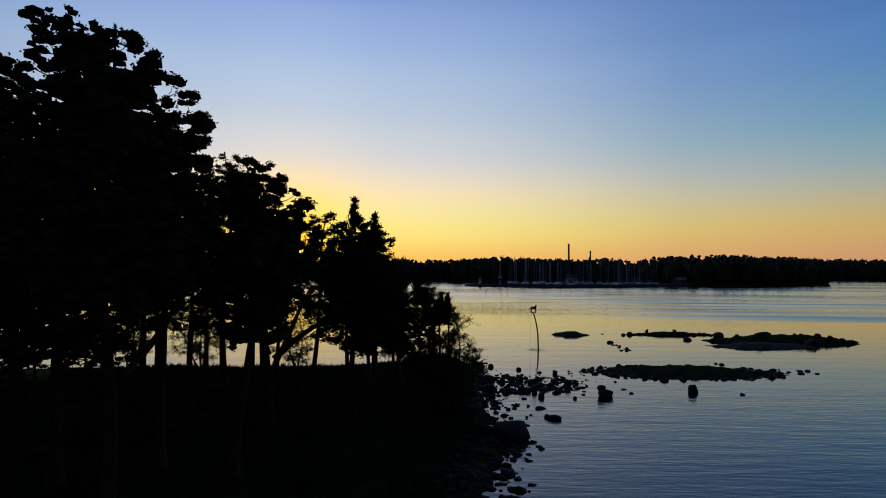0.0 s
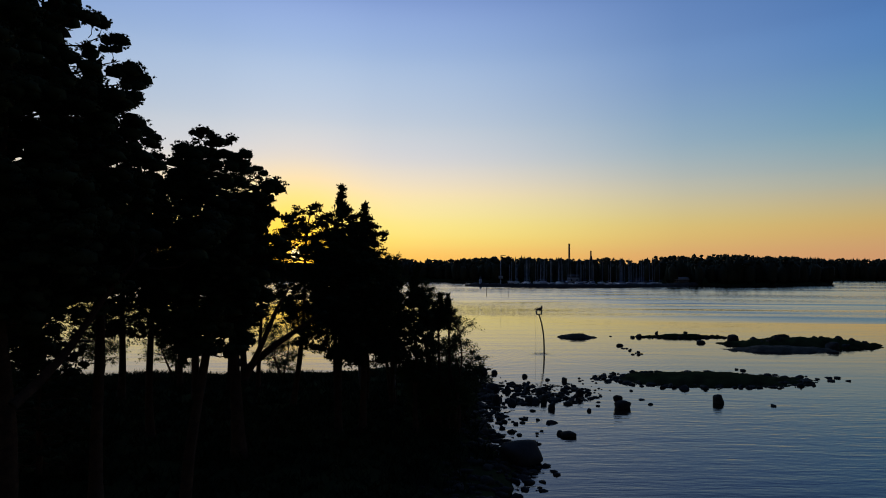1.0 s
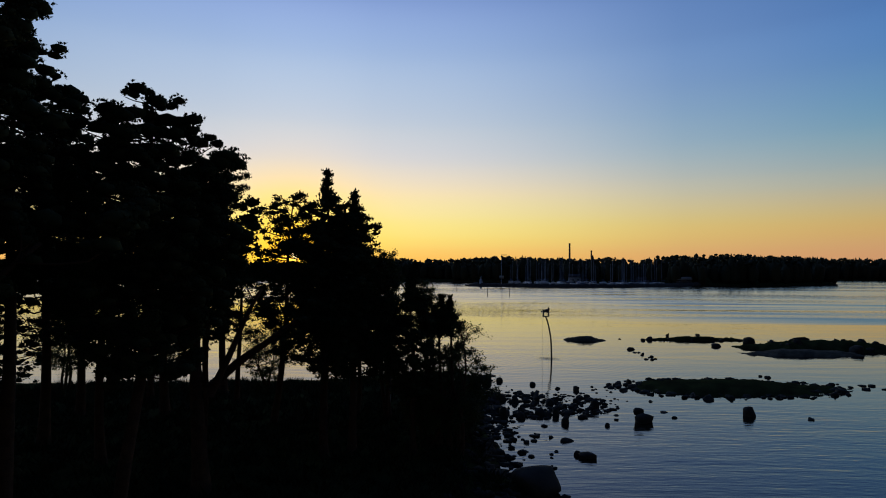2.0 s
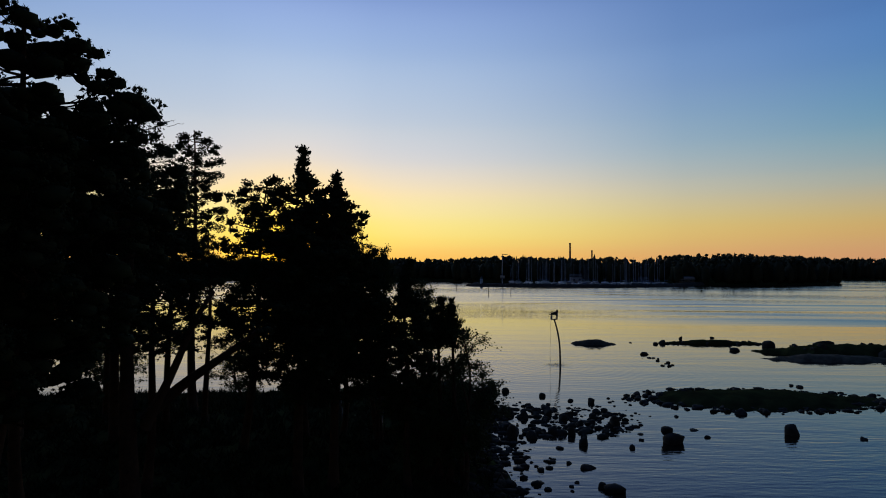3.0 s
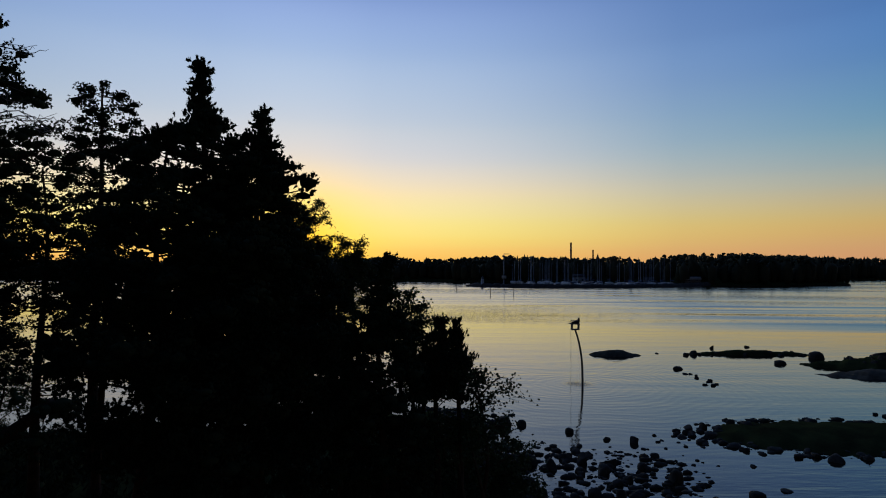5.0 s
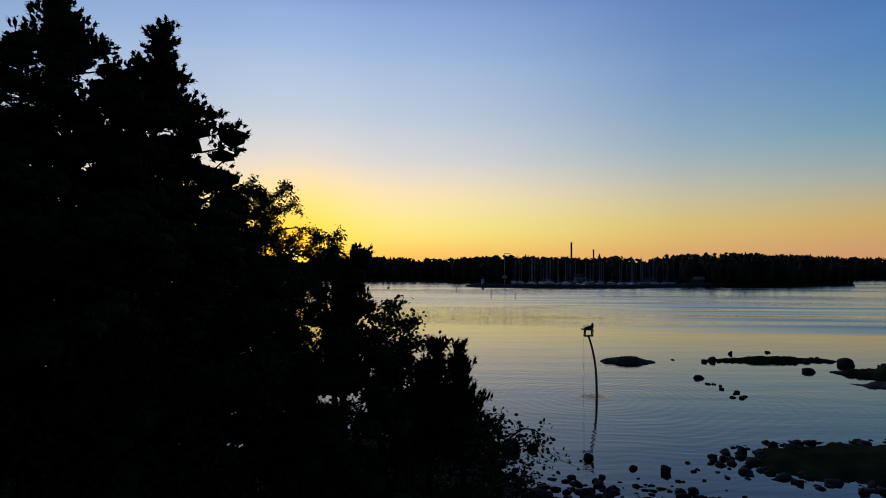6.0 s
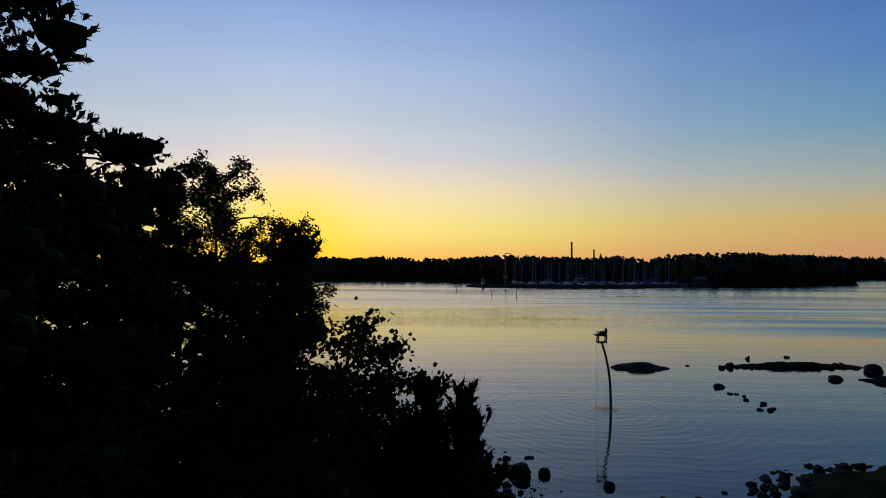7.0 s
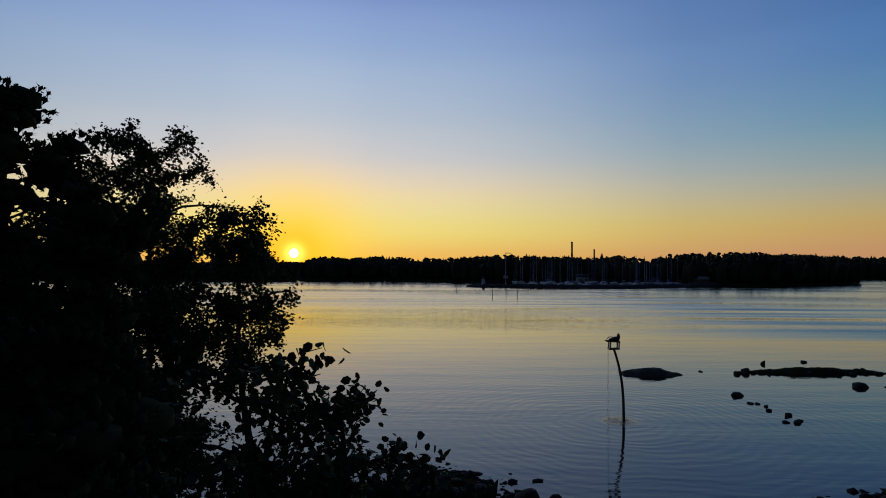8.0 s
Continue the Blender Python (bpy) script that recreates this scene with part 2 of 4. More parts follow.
def empty_at(name, x, y, z):
    ob = new(name)
    ob.empty_display_size = 0.3
    ob.matrix_world = Matrix.Translation((x, y, z))
    bpy.context.view_layer.update()
    return ob


def tube(points, radii, sides=7, cap=True):
    """Tapered tube along a line of points: vertices and quads."""
    p = np.asarray(points, float)
    r = np.broadcast_to(np.asarray(radii, float), (len(p),))
    t = np.gradient(p, axis=0)
    t /= np.linalg.norm(t, axis=1, keepdims=True) + 1e-9
    ref = np.array([0.0, 0, 1]) if abs(t[0][2]) < 0.8 else np.array([1.0, 0, 0])
    a = np.cross(t, ref)
    a /= np.linalg.norm(a, axis=1, keepdims=True) + 1e-9
    b = np.cross(t, a)
    ang = np.arange(sides) * 2 * np.pi / sides
    v = p[:, None] + r[:, None, None] * (np.cos(ang)[None, :, None] * a[:, None] + np.sin(ang)[None, :, None] * b[:, None])
    f = []
    for i in range(len(p) - 1):
        for k in range(sides):
            k2 = (k + 1) % sides
            f.append((i * sides + k, i * sides + k2, (i + 1) * sides + k2, (i + 1) * sides + k))
    if cap:
        for base in (0, (len(p) - 1) * sides):
            for k in range(1, sides - 1):
                f.append((base, base + k, base + k + 1, base + k + 1))
    return v.reshape(-1, 3), np.array(f)


def box(x0, x1, y0, y1, z0, z1):
    v = [(x, y, z) for z in (z0, z1) for y in (y0, y1) for x in (x0, x1)]
    return v, np.array([(0, 2, 3, 1), (4, 5, 7, 6), (0, 1, 5, 4), (2, 6, 7, 3), (0, 4, 6, 2), (1, 3, 7, 5)])


def lerp(v, keys):
    return np.interp(v, [k[0] for k in keys], [k[1] for k in keys])


def smooth(a, b, x):
    t = np.clip((x - a) / (b - a), 0, 1)
    return t * t * (3 - 2 * t)


# ---- ground, seabed and far shore, one sheet ----
SHORE_X = [(-80, 4), (0, 2.2), (15, 1.2), (20, 1.6), (24, 2.0), (26, 2.6), (28, 3.2), (30, 2.4), (34, 2.2), (40, 2.4), (46, 2.2), (50, 1.6), (54, -2), (58, -9)]
NORTH_Y = [(-90, 43), (-30, 45.5), (-14, 47), (-8, 48), (-4, 50), (0, 51), (6, 53)]
FAR_Y = [(-900, 300), (-300, 360), (-90, 368), (-8, 367), (15, 355), (60, 346), (108, 326), (125, 306), (140, 311), (172, 322), (192, 331), (224, 354), (234, 360), (241, 366), (246, 420), (254, 490), (300, 505), (345, 514), (390, 530), (900, 560)]


def wave(x, y, s, seed=0.0):
    return (np.sin(x * 1.7 / s + seed) * np.cos(y * 1.3 / s + 2 * seed) + 0.5 * np.sin(x * 3.9 / s + y * 2.7 / s + seed * 3) + 0.3 * np.cos(x * 7.1 / s - y * 6.3 / s + seed))


def ground_height(x, y):
    x, y = np.asarray(x, float), np.asarray(y, float)
    d = np.minimum(lerp(y, SHORE_X) - x, (lerp(x, NORTH_Y) - y) * 0.9) + 0.25 * wave(x, y, 1.7)
    near = np.where(d > 0, 0.3 * smooth(0, 0.8, d) + 0.9 * smooth(0.3, 11, d) + 0.08 * wave(x, y, 2.3, 1.0) * smooth(0, 3, d), np.maximum(-1.6, d * 0.22))
    df = y - lerp(x, FAR_Y)
    far = np.where(df > 0, 1.2 * smooth(0, 6, df) + 6 * smooth(8, 60, df) + 3 * smooth(100, 500, df), np.maximum(-1.6, df * 0.1))
    return np.maximum(near, far)


def grid_sheet(xs, ys):
    X, Y = np.meshgrid(xs, ys)
    Z = ground_height(X, Y)
    v = np.stack([X, Y, Z], -1).reshape(-1, 3)
    nx, ny = len(xs), len(ys)
    i = (np.arange(ny - 1)[:, None] * nx + np.arange(nx - 1)[None]).ravel()
    return v, np.stack([i, i + 1, i + nx + 1, i + nx], 1)


gx = np.concatenate([np.linspace(-2400, -400, 14), np.linspace(-380, -40, 35), np.linspace(-38, -15, 40), np.linspace(-14.6, 7, 72), np.linspace(8, 40, 30), np.linspace(48, 400, 50), np.linspace(440, 2400, 14)])
gy = np.concatenate([np.linspace(-600, -80, 10), np.linspace(-70, -2, 30), np.linspace(0, 58, 105), np.linspace(62, 320, 30), np.linspace(325, 420, 40), np.linspace(430, 700, 25), np.linspace(760, 4200, 12)])
ground = new("ground", Geo().add(*grid_sheet(gx, gy)).mesh("ground", M_GROUND, True))
tagged(ground, "dark heath and soil of the headland, seabed and far shore", "ground", kind="structure")

water = new("water", Geo().add([(-2400, -600, 0), (2400, -600, 0), (2400, 1500, 0), (-2400, 1500, 0)], [(0, 1, 2, 3)]).mesh("water", M_WATER))
tagged(water, "calm sea bay mirroring the sunset sky in rippled streaks", "water", kind="structure")

sun_ball = bmesh.new()
bmesh.ops.create_uvsphere(sun_ball, u_segments=32, v_segments=16, radius=30)
me = bpy.data.meshes.new("setting_sun")
sun_ball.to_mesh(me)
sun_ball.free()
me.materials.append(glow_material("sun_fire", (1.0, 0.78, 0.4), 3.5))
disc = new("setting_sun", me)
disc.location = Vector((0, 20, 8)) + SUN_DIR * 3900
tagged(disc, "low setting sun glowing just above the far woods", "sun", kind="structure")

# ---- trees ----


def ico_data():
    bm = bmesh.new()
    bmesh.ops.create_icosphere(bm, subdivisions=1, radius=1)
    v = np.array([p.co[:] for p in bm.verts])
    f = np.array([[p.index for p in q.verts] for q in bm.faces])
    bm.free()
    return v, f


LUMP_V, LUMP_F = ico_data()


BUD = np.array([(0, 0, 1)] + [(math.cos(k * 1.571), math.sin(k * 1.571), 0.3) for k in range(4)] + [(0, 0, -1)])
BUD_F = np.array([f for k in range(4) for f in ((0, 1 + k, 1 + (k + 1) % 4), (5, 1 + (k + 1) % 4, 1 + k))])


def unit(v):
    return v / (np.linalg.norm(v, axis=-1, keepdims=True) + 1e-9)


def tufts(rng, pos, axis, rad, long, blades, width=0.2):
    """Shoots of needles: a dense short body along an axis with needles standing out all round it."""
    n = len(pos)
    axis = unit(axis)
    e1 = unit(np.cross(axis, rng.normal(size=(n, 3))))
    e2 = np.cross(axis, e1)
    r, l = rad[:, None, None], long[:, None, None]
    bv, bfa, fat = BUD, BUD_F, 0.6
    body = pos[:, None] + (e1[:, None] * bv[:, 0, None] + e2[:, None] * bv[:, 1, None]) * r * fat + axis[:, None] * bv[:, 2, None] * (l * 0.5 + r * 0.15)
    bf = (np.arange(n)[:, None, None] * len(bv) + bfa).reshape(-1, 3)
    g = rng.uniform(0, 6.283, (n, blades, 1))
    out = e1[:, None] * np.cos(g) + e2[:, None] * np.sin(g)
    s = rng.uniform(-0.5, 0.5, (n, blades, 1)) + 0.08 * rng.rand(n, blades, 1)
    d = unit(out + axis[:, None] * (0.45 + 0.7 * np.clip(s, 0, 1)) + rng.normal(size=(n, blades, 3)) * 0.22)
    q = unit(np.cross(d, rng.normal(size=(n, blades, 3))))
    base = pos[:, None] + axis[:, None] * s * l + out * r * 0.45
    tip = base + d * r * rng.uniform(0.6, 1.0, (n, blades, 1))
    v = np.stack([base - q * r * width, base + q * r * width, tip], 2).reshape(-1, 3)
    return np.concatenate([body.reshape(-1, 3), v]), np.concatenate([bf, np.arange(len(v)).reshape(-1, 3) + n * len(bv)])


def cores(rng, pads, share, flat):
    """The dark twiggy inside of each needle pad: uneven lumps well within the shoots."""
    v, f = LUMP_V, LUMP_F
    n = len(pads)
    k = rng.uniform(0.7, 1.15, (n, len(v), 1))
    p = pads[:, None, :3] + v[None] * k * pads[:, None, 3:4] * share * np.array([1, 1, flat])
    return p.reshape(-1, 3), (np.arange(n)[:, None, None] * len(v) + f).reshape(-1, 3)


def leaves(rng, pos, size, oval=False):
    """Pointed oval leaves, two triangles folded along the midrib, hanging at random."""
    n = len(pos)
    d = rng.normal(size=(n, 3)) * [1, 1, 0.6] + [0, 0, -0.35]
    d /= np.linalg.norm(d, axis=1, keepdims=True)
    q = rng.normal(size=(n, 3))
    c = np.cross(d, q)
    c /= np.linalg.norm(c, axis=1, keepdims=True)
    up = np.cross(c, d)
    s = size * rng.uniform(0.7, 1.25, (n, 1))
    p0, p3 = pos, pos + d * s
    if oval:
        ring = [p0] + [pos + d * s * a + c * s * w + up * s * abs(w) * 0.3 for a, w in ((0.3, 0.36), (0.72, 0.34), (1.0, 0.0), (0.72, -0.34), (0.3, -0.36))]
        i = np.arange(n)[:, None] * 6
        return np.stack(ring, 1).reshape(-1, 3), np.concatenate([i + f for f in ((0, 1, 2), (0, 2, 3), (0, 3, 4), (0, 4, 5))])
    mid = pos + d * s * 0.45
    p1, p2 = mid + c * s * 0.36 + up * s * 0.1, mid - c * s * 0.36 + up * s * 0.1
    v = np.stack([p0, p1, p3, p2], 1).reshape(-1, 3)
    i = np.arange(n) * 4
    return v, np.concatenate([np.stack([i, i + 1, i + 2], 1), np.stack([i, i + 2, i + 3], 1)])


def bent(rng, a, b, sag=0.0, wob=0.06, n=7):
    a, b = np.asarray(a, float), np.asarray(b, float)
    t = np.linspace(0, 1, n)[:, None]
    L = np.linalg.norm(b - a)
    p = a + (b - a) * t
    p[:, 2] += sag * L * np.sin(t[:, 0] * np.pi)
    k = rng.normal(size=(3, 3)) * wob * L
    for j in range(3):
        p += k[j] * np.sin(t * np.pi * (j + 1)) / (j + 1)
    return p


def pine(x, y, top, crown, seed, lean=(0, 0), dense=1.0, solid=0.6, step=0.42, arms=5, plate=0.34, rad=0.046, blades=7, tuft=21, candle=(0.7, 2.0), lift=0.5, pad=1.0, core=0.72, loose=0.1, gaps=0.0, rise=0.18, thick=1.0, extra=(), dead=0, label="", name="pine_tree"):
    """Scots pine: base at x, y, tip at z = top. crown: (z, reach) pairs from the lowest limbs up. Each limb carries a flat plate of needle shoots."""
    rng = np.random.RandomState(seed)
    z0 = float(ground_height(x, y)) - 0.15
    tree = empty_at(name, x, y, z0)
    H = top - z0
    line = bent(rng, (0, 0, 0), (lean[0], lean[1], H - 0.12), wob=0.014, n=12)
    hh = line[:, 2] / H
    girth = (0.012 * H + 0.03) * thick * (1 - 0.93 * hh) * (1 + 0.35 * np.exp(-hh * 25)) + 0.01
    part("trunk", Geo().add(*tube(line, girth, 9)).mesh("trunk", M_BARK, True), tree)

    def on_trunk(h):
        return np.array([np.interp(h, line[:, 2], line[:, k]) for k in range(3)])

    twigs, shoots, axes, lumps = Geo(), [], [], []
    UP = np.array([0, 0, 1.0])

    def plate_on(ln, L, wide, z):
        """Needle pads along one limb: small rounded clumps of shoots, each with a twiggy core, and the side twigs that bear them."""
        d = unit(ln[-1] - ln[0])
        side = unit(np.cross(d, UP))
        w = min(max(wide * L, 0.1), 0.85)
        m = int(1.3 + dense * L * (1.6 + 4.2 * w))
        full = float(lerp(z, solid)) if isinstance(solid, list) else solid
        for q in range(m):
            s = 1.0 if q == 0 else 1.0 - 0.76 * rng.rand() ** 1.15
            v = 0.0 if q == 0 else rng.uniform(-1, 1) * math.sqrt(max(1 - ((s - 0.6) / 0.48) ** 2, 0.05)) * w
            on = np.array([np.interp(s, np.linspace(0, 1, len(ln)), ln[:, k]) for k in range(3)])
            r = rng.uniform(0.15, 0.31) * (0.55 + 0.45 * min(L, 1.0)) * pad
            c = on + side * v + UP * (rng.normal() * loose * min(L, 1.3) + 0.25 * r)
            if abs(v) > 0.15:
                twigs.add(*tube(bent(rng, on - d * abs(v) * 0.6, c, 0, 0.07, 4), np.linspace(0.012, 0.004, 4), 3, False))
            n = max(int(tuft * (r / 0.22) ** 2 * (0.12 if s < 0.68 and full > 0.75 else 1.0)), 2)
            g = unit(rng.normal(size=(n, 3)) + UP * 0.35)
            shoots.append(c + g * [r, r, r * 0.62] * rng.uniform(0.7, 1.12, (n, 1)))
            axes.append(g + UP * lift + d * 0.25 + rng.normal(size=(n, 3)) * 0.25)
            if rng.rand() < full:
                lumps.append((*c, r * core))

    zs, h = [], crown[0][0]
    while h < top - 0.1:
        zs.append(h - z0)
        h += step * min(max(float(lerp(h, crown)) / 0.8, 0.4), 1.0)
    ang = rng.uniform(0, 6.28)
    for k, h in enumerate(zs):
        reach = float(lerp(h + z0, crown))
        m = arms if reach > 0.6 else 4
        for j in range(m):
            ang += 6.283 / m + 0.37 + rng.normal() * 0.22
            if rng.rand() < (float(lerp(h + z0, gaps)) if isinstance(gaps, list) else gaps):
                continue
            L = max(reach * rng.uniform(0.82, 1.04) * (1 if rng.rand() > 0.2 else 0.85) - 0.13, 0.06)
            up = rise + 0.5 * max(0, 1 - reach / 0.7)
            tip = h + rng.normal() * 0.3 * step
            a = on_trunk(min(max(tip - L * up, 0.4), H - 0.15))
            b = a + np.array([math.cos(ang) * L, math.sin(ang) * L, L * up])
            ln = bent(rng, a, b, -0.07, 0.045, 6)
            br = 0.008 + 0.014 * L
            if L > 1.3 and k % 2 == 0 and j == 0:
                part("limb", Geo().add(*tube(ln, np.linspace(br * 1.6, 0.012, 6), 6)).mesh("limb", M_BARK, True), tree)
            else:
                twigs.add(*tube(ln, np.linspace(br, 0.008, 6), 4, False))
            plate_on(ln, L, plate, h + z0)
    # the leading shoot and the short twigs round it
    slim = [q for q in np.arange(crown[0][0], top - 0.05, 0.06) if lerp(q, crown) < 0.85]
    if len(slim) > 12:
        for q in slim:
            reach = float(lerp(q, crown)) * (0.75 + 0.25 * math.sin(q * 15.0) + 0.16 * rng.normal())
            n = int(4 + 24 * max(reach, 0))
            g = rng.uniform(0, 6.283, n)
            out = np.stack([np.cos(g), np.sin(g), np.zeros(n)], 1)
            shoots.append(on_trunk(q - z0) + out * (abs(reach) * np.sqrt(rng.uniform(0.1, 1.0, n)))[:, None] + rng.normal(size=(n, 3)) * 0.03)
            axes.append(out * 0.5 + UP + rng.normal(size=(n, 3)) * 0.25)
            lumps.append((*on_trunk(q - z0), max(0.5 * reach, 0.03)))
    tipline = np.array([on_trunk(H - 0.45), line[-1]])
    t = rng.rand(14, 1)
    shoots.append(tipline[0] + (tipline[1] - tipline[0]) * t + rng.normal(size=(14, 3)) * 0.03)
    axes.append(UP + rng.normal(size=(14, 3)) * 0.3)
    for a, b, w, npads, sag in extra:
        ln = bent(rng, a, b, sag, 0.03, 9)
        part("limb", Geo().add(*tube(ln, np.linspace(w, w * 0.4, 9), 8)).mesh("limb", M_BARK, True), tree, "long crooked bare limb")
        for q in range(npads):
            s = ln[rng.randint(5, 9)]
            c = s + rng.normal(size=3) * [0.7, 0.7, 0.3] + (ln[-1] - ln[0]) * 0.12
            sub = bent(rng, s, c, 0.0, 0.08, 6)
            twigs.add(*tube(sub, np.linspace(0.025, 0.006, 6), 4, False))
            plate_on(sub, float(np.linalg.norm(c - s)), 0.5, c[2] + z0)
    for q in range(dead):
        a = on_trunk(crown[0][0] - z0 + (top - crown[0][0]) * rng.uniform(0.66, 0.93))
        g = rng.uniform(-0.5, 0.3)
        b = a + np.array([math.cos(g), math.sin(g), rng.uniform(-0.35, 0.12)]) * rng.uniform(1.5, 2.6)
        ln = bent(rng, a, b, 0.1, 0.06, 7)
        dg = Geo().add(*tube(ln, np.linspace(0.026, 0.007, 7), 5))
        for s in (2, 3, 4, 4, 5, 5, 6):
            e = ln[s] + np.array([rng.uniform(0.2, 0.7), rng.normal() * 0.3, rng.uniform(-0.3, 0.2)])
            dg.add(*tube(bent(rng, ln[s], e, 0.08, 0.1, 5), np.linspace(0.011, 0.005, 5), 4))
        part("dead_branch", dg.mesh("dead_branch", M_LEADWOOD), tree, "bare grey dead branch")
    tagged(part("branchwork", twigs.mesh("branchwork", M_BARK), tree), kind="stuff")
    pos, axis = np.concatenate(shoots), np.concatenate(axes)
    n = len(pos)
    geo = Geo().add(*tufts(rng, pos, axis, rad * rng.uniform(0.8, 1.25, n), rad * rng.uniform(*candle, n), blades, 0.14 if blades > 8 else 0.19))
    if lumps:
        geo.add(*cores(rng, np.array(lumps), 1.0, 0.6))
    part("crown", geo.mesh("crown", M_NEEDLE), tree)
    return tagged(tree, label or "tall dark Scots pine with a clumped crown on the headland", "tree", "pines on the headland")


def broadleaf(x, y, top, radius, start, seed, leaf, mat, bark, label, density=1.0, stems=1, droop=0.0, lean=(0, 0), name="birch_tree", group="", wide=1.0, zbase=None):
    """Leafy tree or shrub with several stems, branching limbs and clusters of single leaves."""
    rng = np.random.RandomState(seed)
    z0 = float(ground_height(x, y)) - 0.1
    tree = empty_at(name, x, y, z0)
    H, h0 = top - z0, start - z0
    twigs, pos = Geo(), []
    for s in range(stems):
        off = rng.normal(size=2) * (0.12 if stems > 1 else 0)
        out = rng.normal(size=2) * radius * 0.4 if stems > 1 else np.zeros(2)
        hs = H * (1 if s == 0 else rng.uniform(0.7, 0.97))
        line = bent(rng, (*off, 0), (lean[0] + out[0], lean[1] + out[1], hs - 0.2), wob=0.03, n=10)
        part("trunk" if stems == 1 else "stem", Geo().add(*tube(line, np.linspace(0.011 * H + 0.03, 0.012, 10), 8)).mesh("trunk", bark, True), tree)
        n = int((hs - h0) * 5.5 / math.sqrt(stems)) + 5
        for k in range(n):
            u = (k + rng.rand()) / n
            h = h0 + (hs - 0.25 - h0) * u
            a = np.array([np.interp(h, line[:, 2], line[:, j]) for j in range(3)])
            g = k * 2.4 + rng.normal() * 0.4
            L = radius * (math.sqrt(max(1 - (2 * u - 0.95) ** 2 / 1.3, 0.12))) * rng.uniform(0.55, 1.1)
            b = a + np.array([math.cos(g) * L * wide, math.sin(g) * L, L * rng.uniform(0.15, 0.6)])
            ln = bent(rng, a, b, 0.08, 0.06, 6)
            if k % 4 == 0 and L > 0.7:
                part("limb", Geo().add(*tube(ln, np.linspace(0.03, 0.008, 6), 5)).mesh("limb", bark, True), tree)
            else:
                twigs.add(*tube(ln, np.linspace(0.02, 0.006, 6), 4))
            for q in range(int(5 + L * 5)):
                s_ = rng.uniform(0.3, 1.0)
                p = a + (b - a) * s_
                e = p + rng.normal(size=3) * [0.32, 0.32, 0.24] * min(1, 0.4 + L * 0.4) + [0, 0, -droop * rng.rand()]
                tw = bent(rng, p, e, 0, 0.08, 4)
                twigs.add(*tube(tw, np.linspace(0.008, 0.003, 4), 3))
                m = int(22 * density)
                tt = rng.uniform(0.2, 1.05, (m, 1))
                pos.append(tw[0] + (tw[-1] - tw[0]) * tt + rng.normal(size=(m, 3)) * [0.06, 0.06, 0.06])
    tagged(part("branchwork", twigs.mesh("branchwork", bark), tree), kind="stuff")
    v, f = leaves(rng, np.concatenate(pos)[::2 if name == "alder_tree" else 1], leaf, name == "alder_tree")
    part("crown", Geo().add(v, f).mesh("crown", mat), tree)
    return tagged(tree, label, "tree" if top > 5 else "shrub", group)


# the tall wood on the headland, from the near end to the far end
NEAR = dict(rad=0.044, blades=9, candle=(1.4, 3.0), lift=0.8, tuft=22, core=0.76)
pine(-8.6, 15.2, 14.4, [(7.0, 1.7), (8.0, 2.7), (10.0, 3.05), (11.0, 2.8), (12.0, 2.5), (13.0, 1.6), (13.6, 1.1), (14.1, 0.6)], 13, solid=1.0, arms=6, step=0.44, core=0.92, loose=0.17, tuft=17, dense=1.25, label="large spreading Scots pine with a long crooked limb",
     extra=[((0.9, -0.9, 4.4), (2.1, 1.3, 7.2), 0.1, 2, 0.02)])
pine(-11.7, 18.2, 15.75, [(5.6, 2.2), (9.0, 2.9), (12.5, 2.6), (14.0, 1.9), (14.8, 1.5), (15.5, 0.9)], 12, dense=0.95, solid=1.0, arms=6, step=0.5, tuft=9, core=0.95, loose=0.17)
pine(-15.5, 19.5, 14.8, [(4.5, 2.4), (8.0, 3.4), (12.0, 3.0), (14.0, 1.8), (14.6, 0.9)], 11, dense=0.5, solid=1.0, tuft=5, core=1.05, loose=0.17)
pine(-6.65, 19.1, 11.7, [(5.8, 1.2), (7.2, 1.9), (8.5, 2.25), (9.4, 2.25), (10.2, 1.75), (10.9, 1.15), (11.5, 0.5)], 14, lean=(0.35, 0.5), solid=1.0, arms=6, core=0.9, loose=0.15, dense=1.2, label="round-crowned Scots pine on the headland slope")
pine(-9.2, 19.6, 13.1, [(7.6, 1.5), (9.6, 2.1), (11.3, 1.9), (12.3, 1.1), (12.9, 0.5)], 30, solid=1.0, tuft=13, core=0.9, loose=0.15)
pine(-19.5, 26.0, 14.6, [(5.0, 2.4), (9.0, 3.4), (13.0, 2.2), (14.4, 0.6)], 15, dense=0.4, solid=1.0, tuft=4)
pine(-24.0, 30.0, 13.6, [(5.0, 2.4), (9.0, 3.4), (12.0, 2.2), (13.4, 0.6)], 28, dense=0.4, solid=1.0, tuft=4)
pine(-11.4, 27.0, 11.6, [(5.4, 1.5), (8.5, 1.9), (10.5, 1.3), (11.4, 0.5)], 16, solid=0.6, gaps=0.1, tuft=13)
pine(-14.7, 29.0, 14.2, [(5.2, 1.8), (9.0, 2.4), (12.5, 1.9), (14.0, 0.7)], 17, solid=0.6, gaps=0.1, dense=0.8, tuft=9)
pine(-16.0, 33.3, 13.4, [(4.8, 1.4), (9.0, 2.3), (12.0, 1.8), (13.2, 0.6)], 19, solid=0.6, gaps=0.1, dense=0.8, tuft=11)
pine(-14.7, 37.0, 11.0, [(4.6, 1.1), (8.5, 1.7), (10.0, 1.3), (10.8, 0.6)], 45, solid=0.45, gaps=0.12, tuft=17)
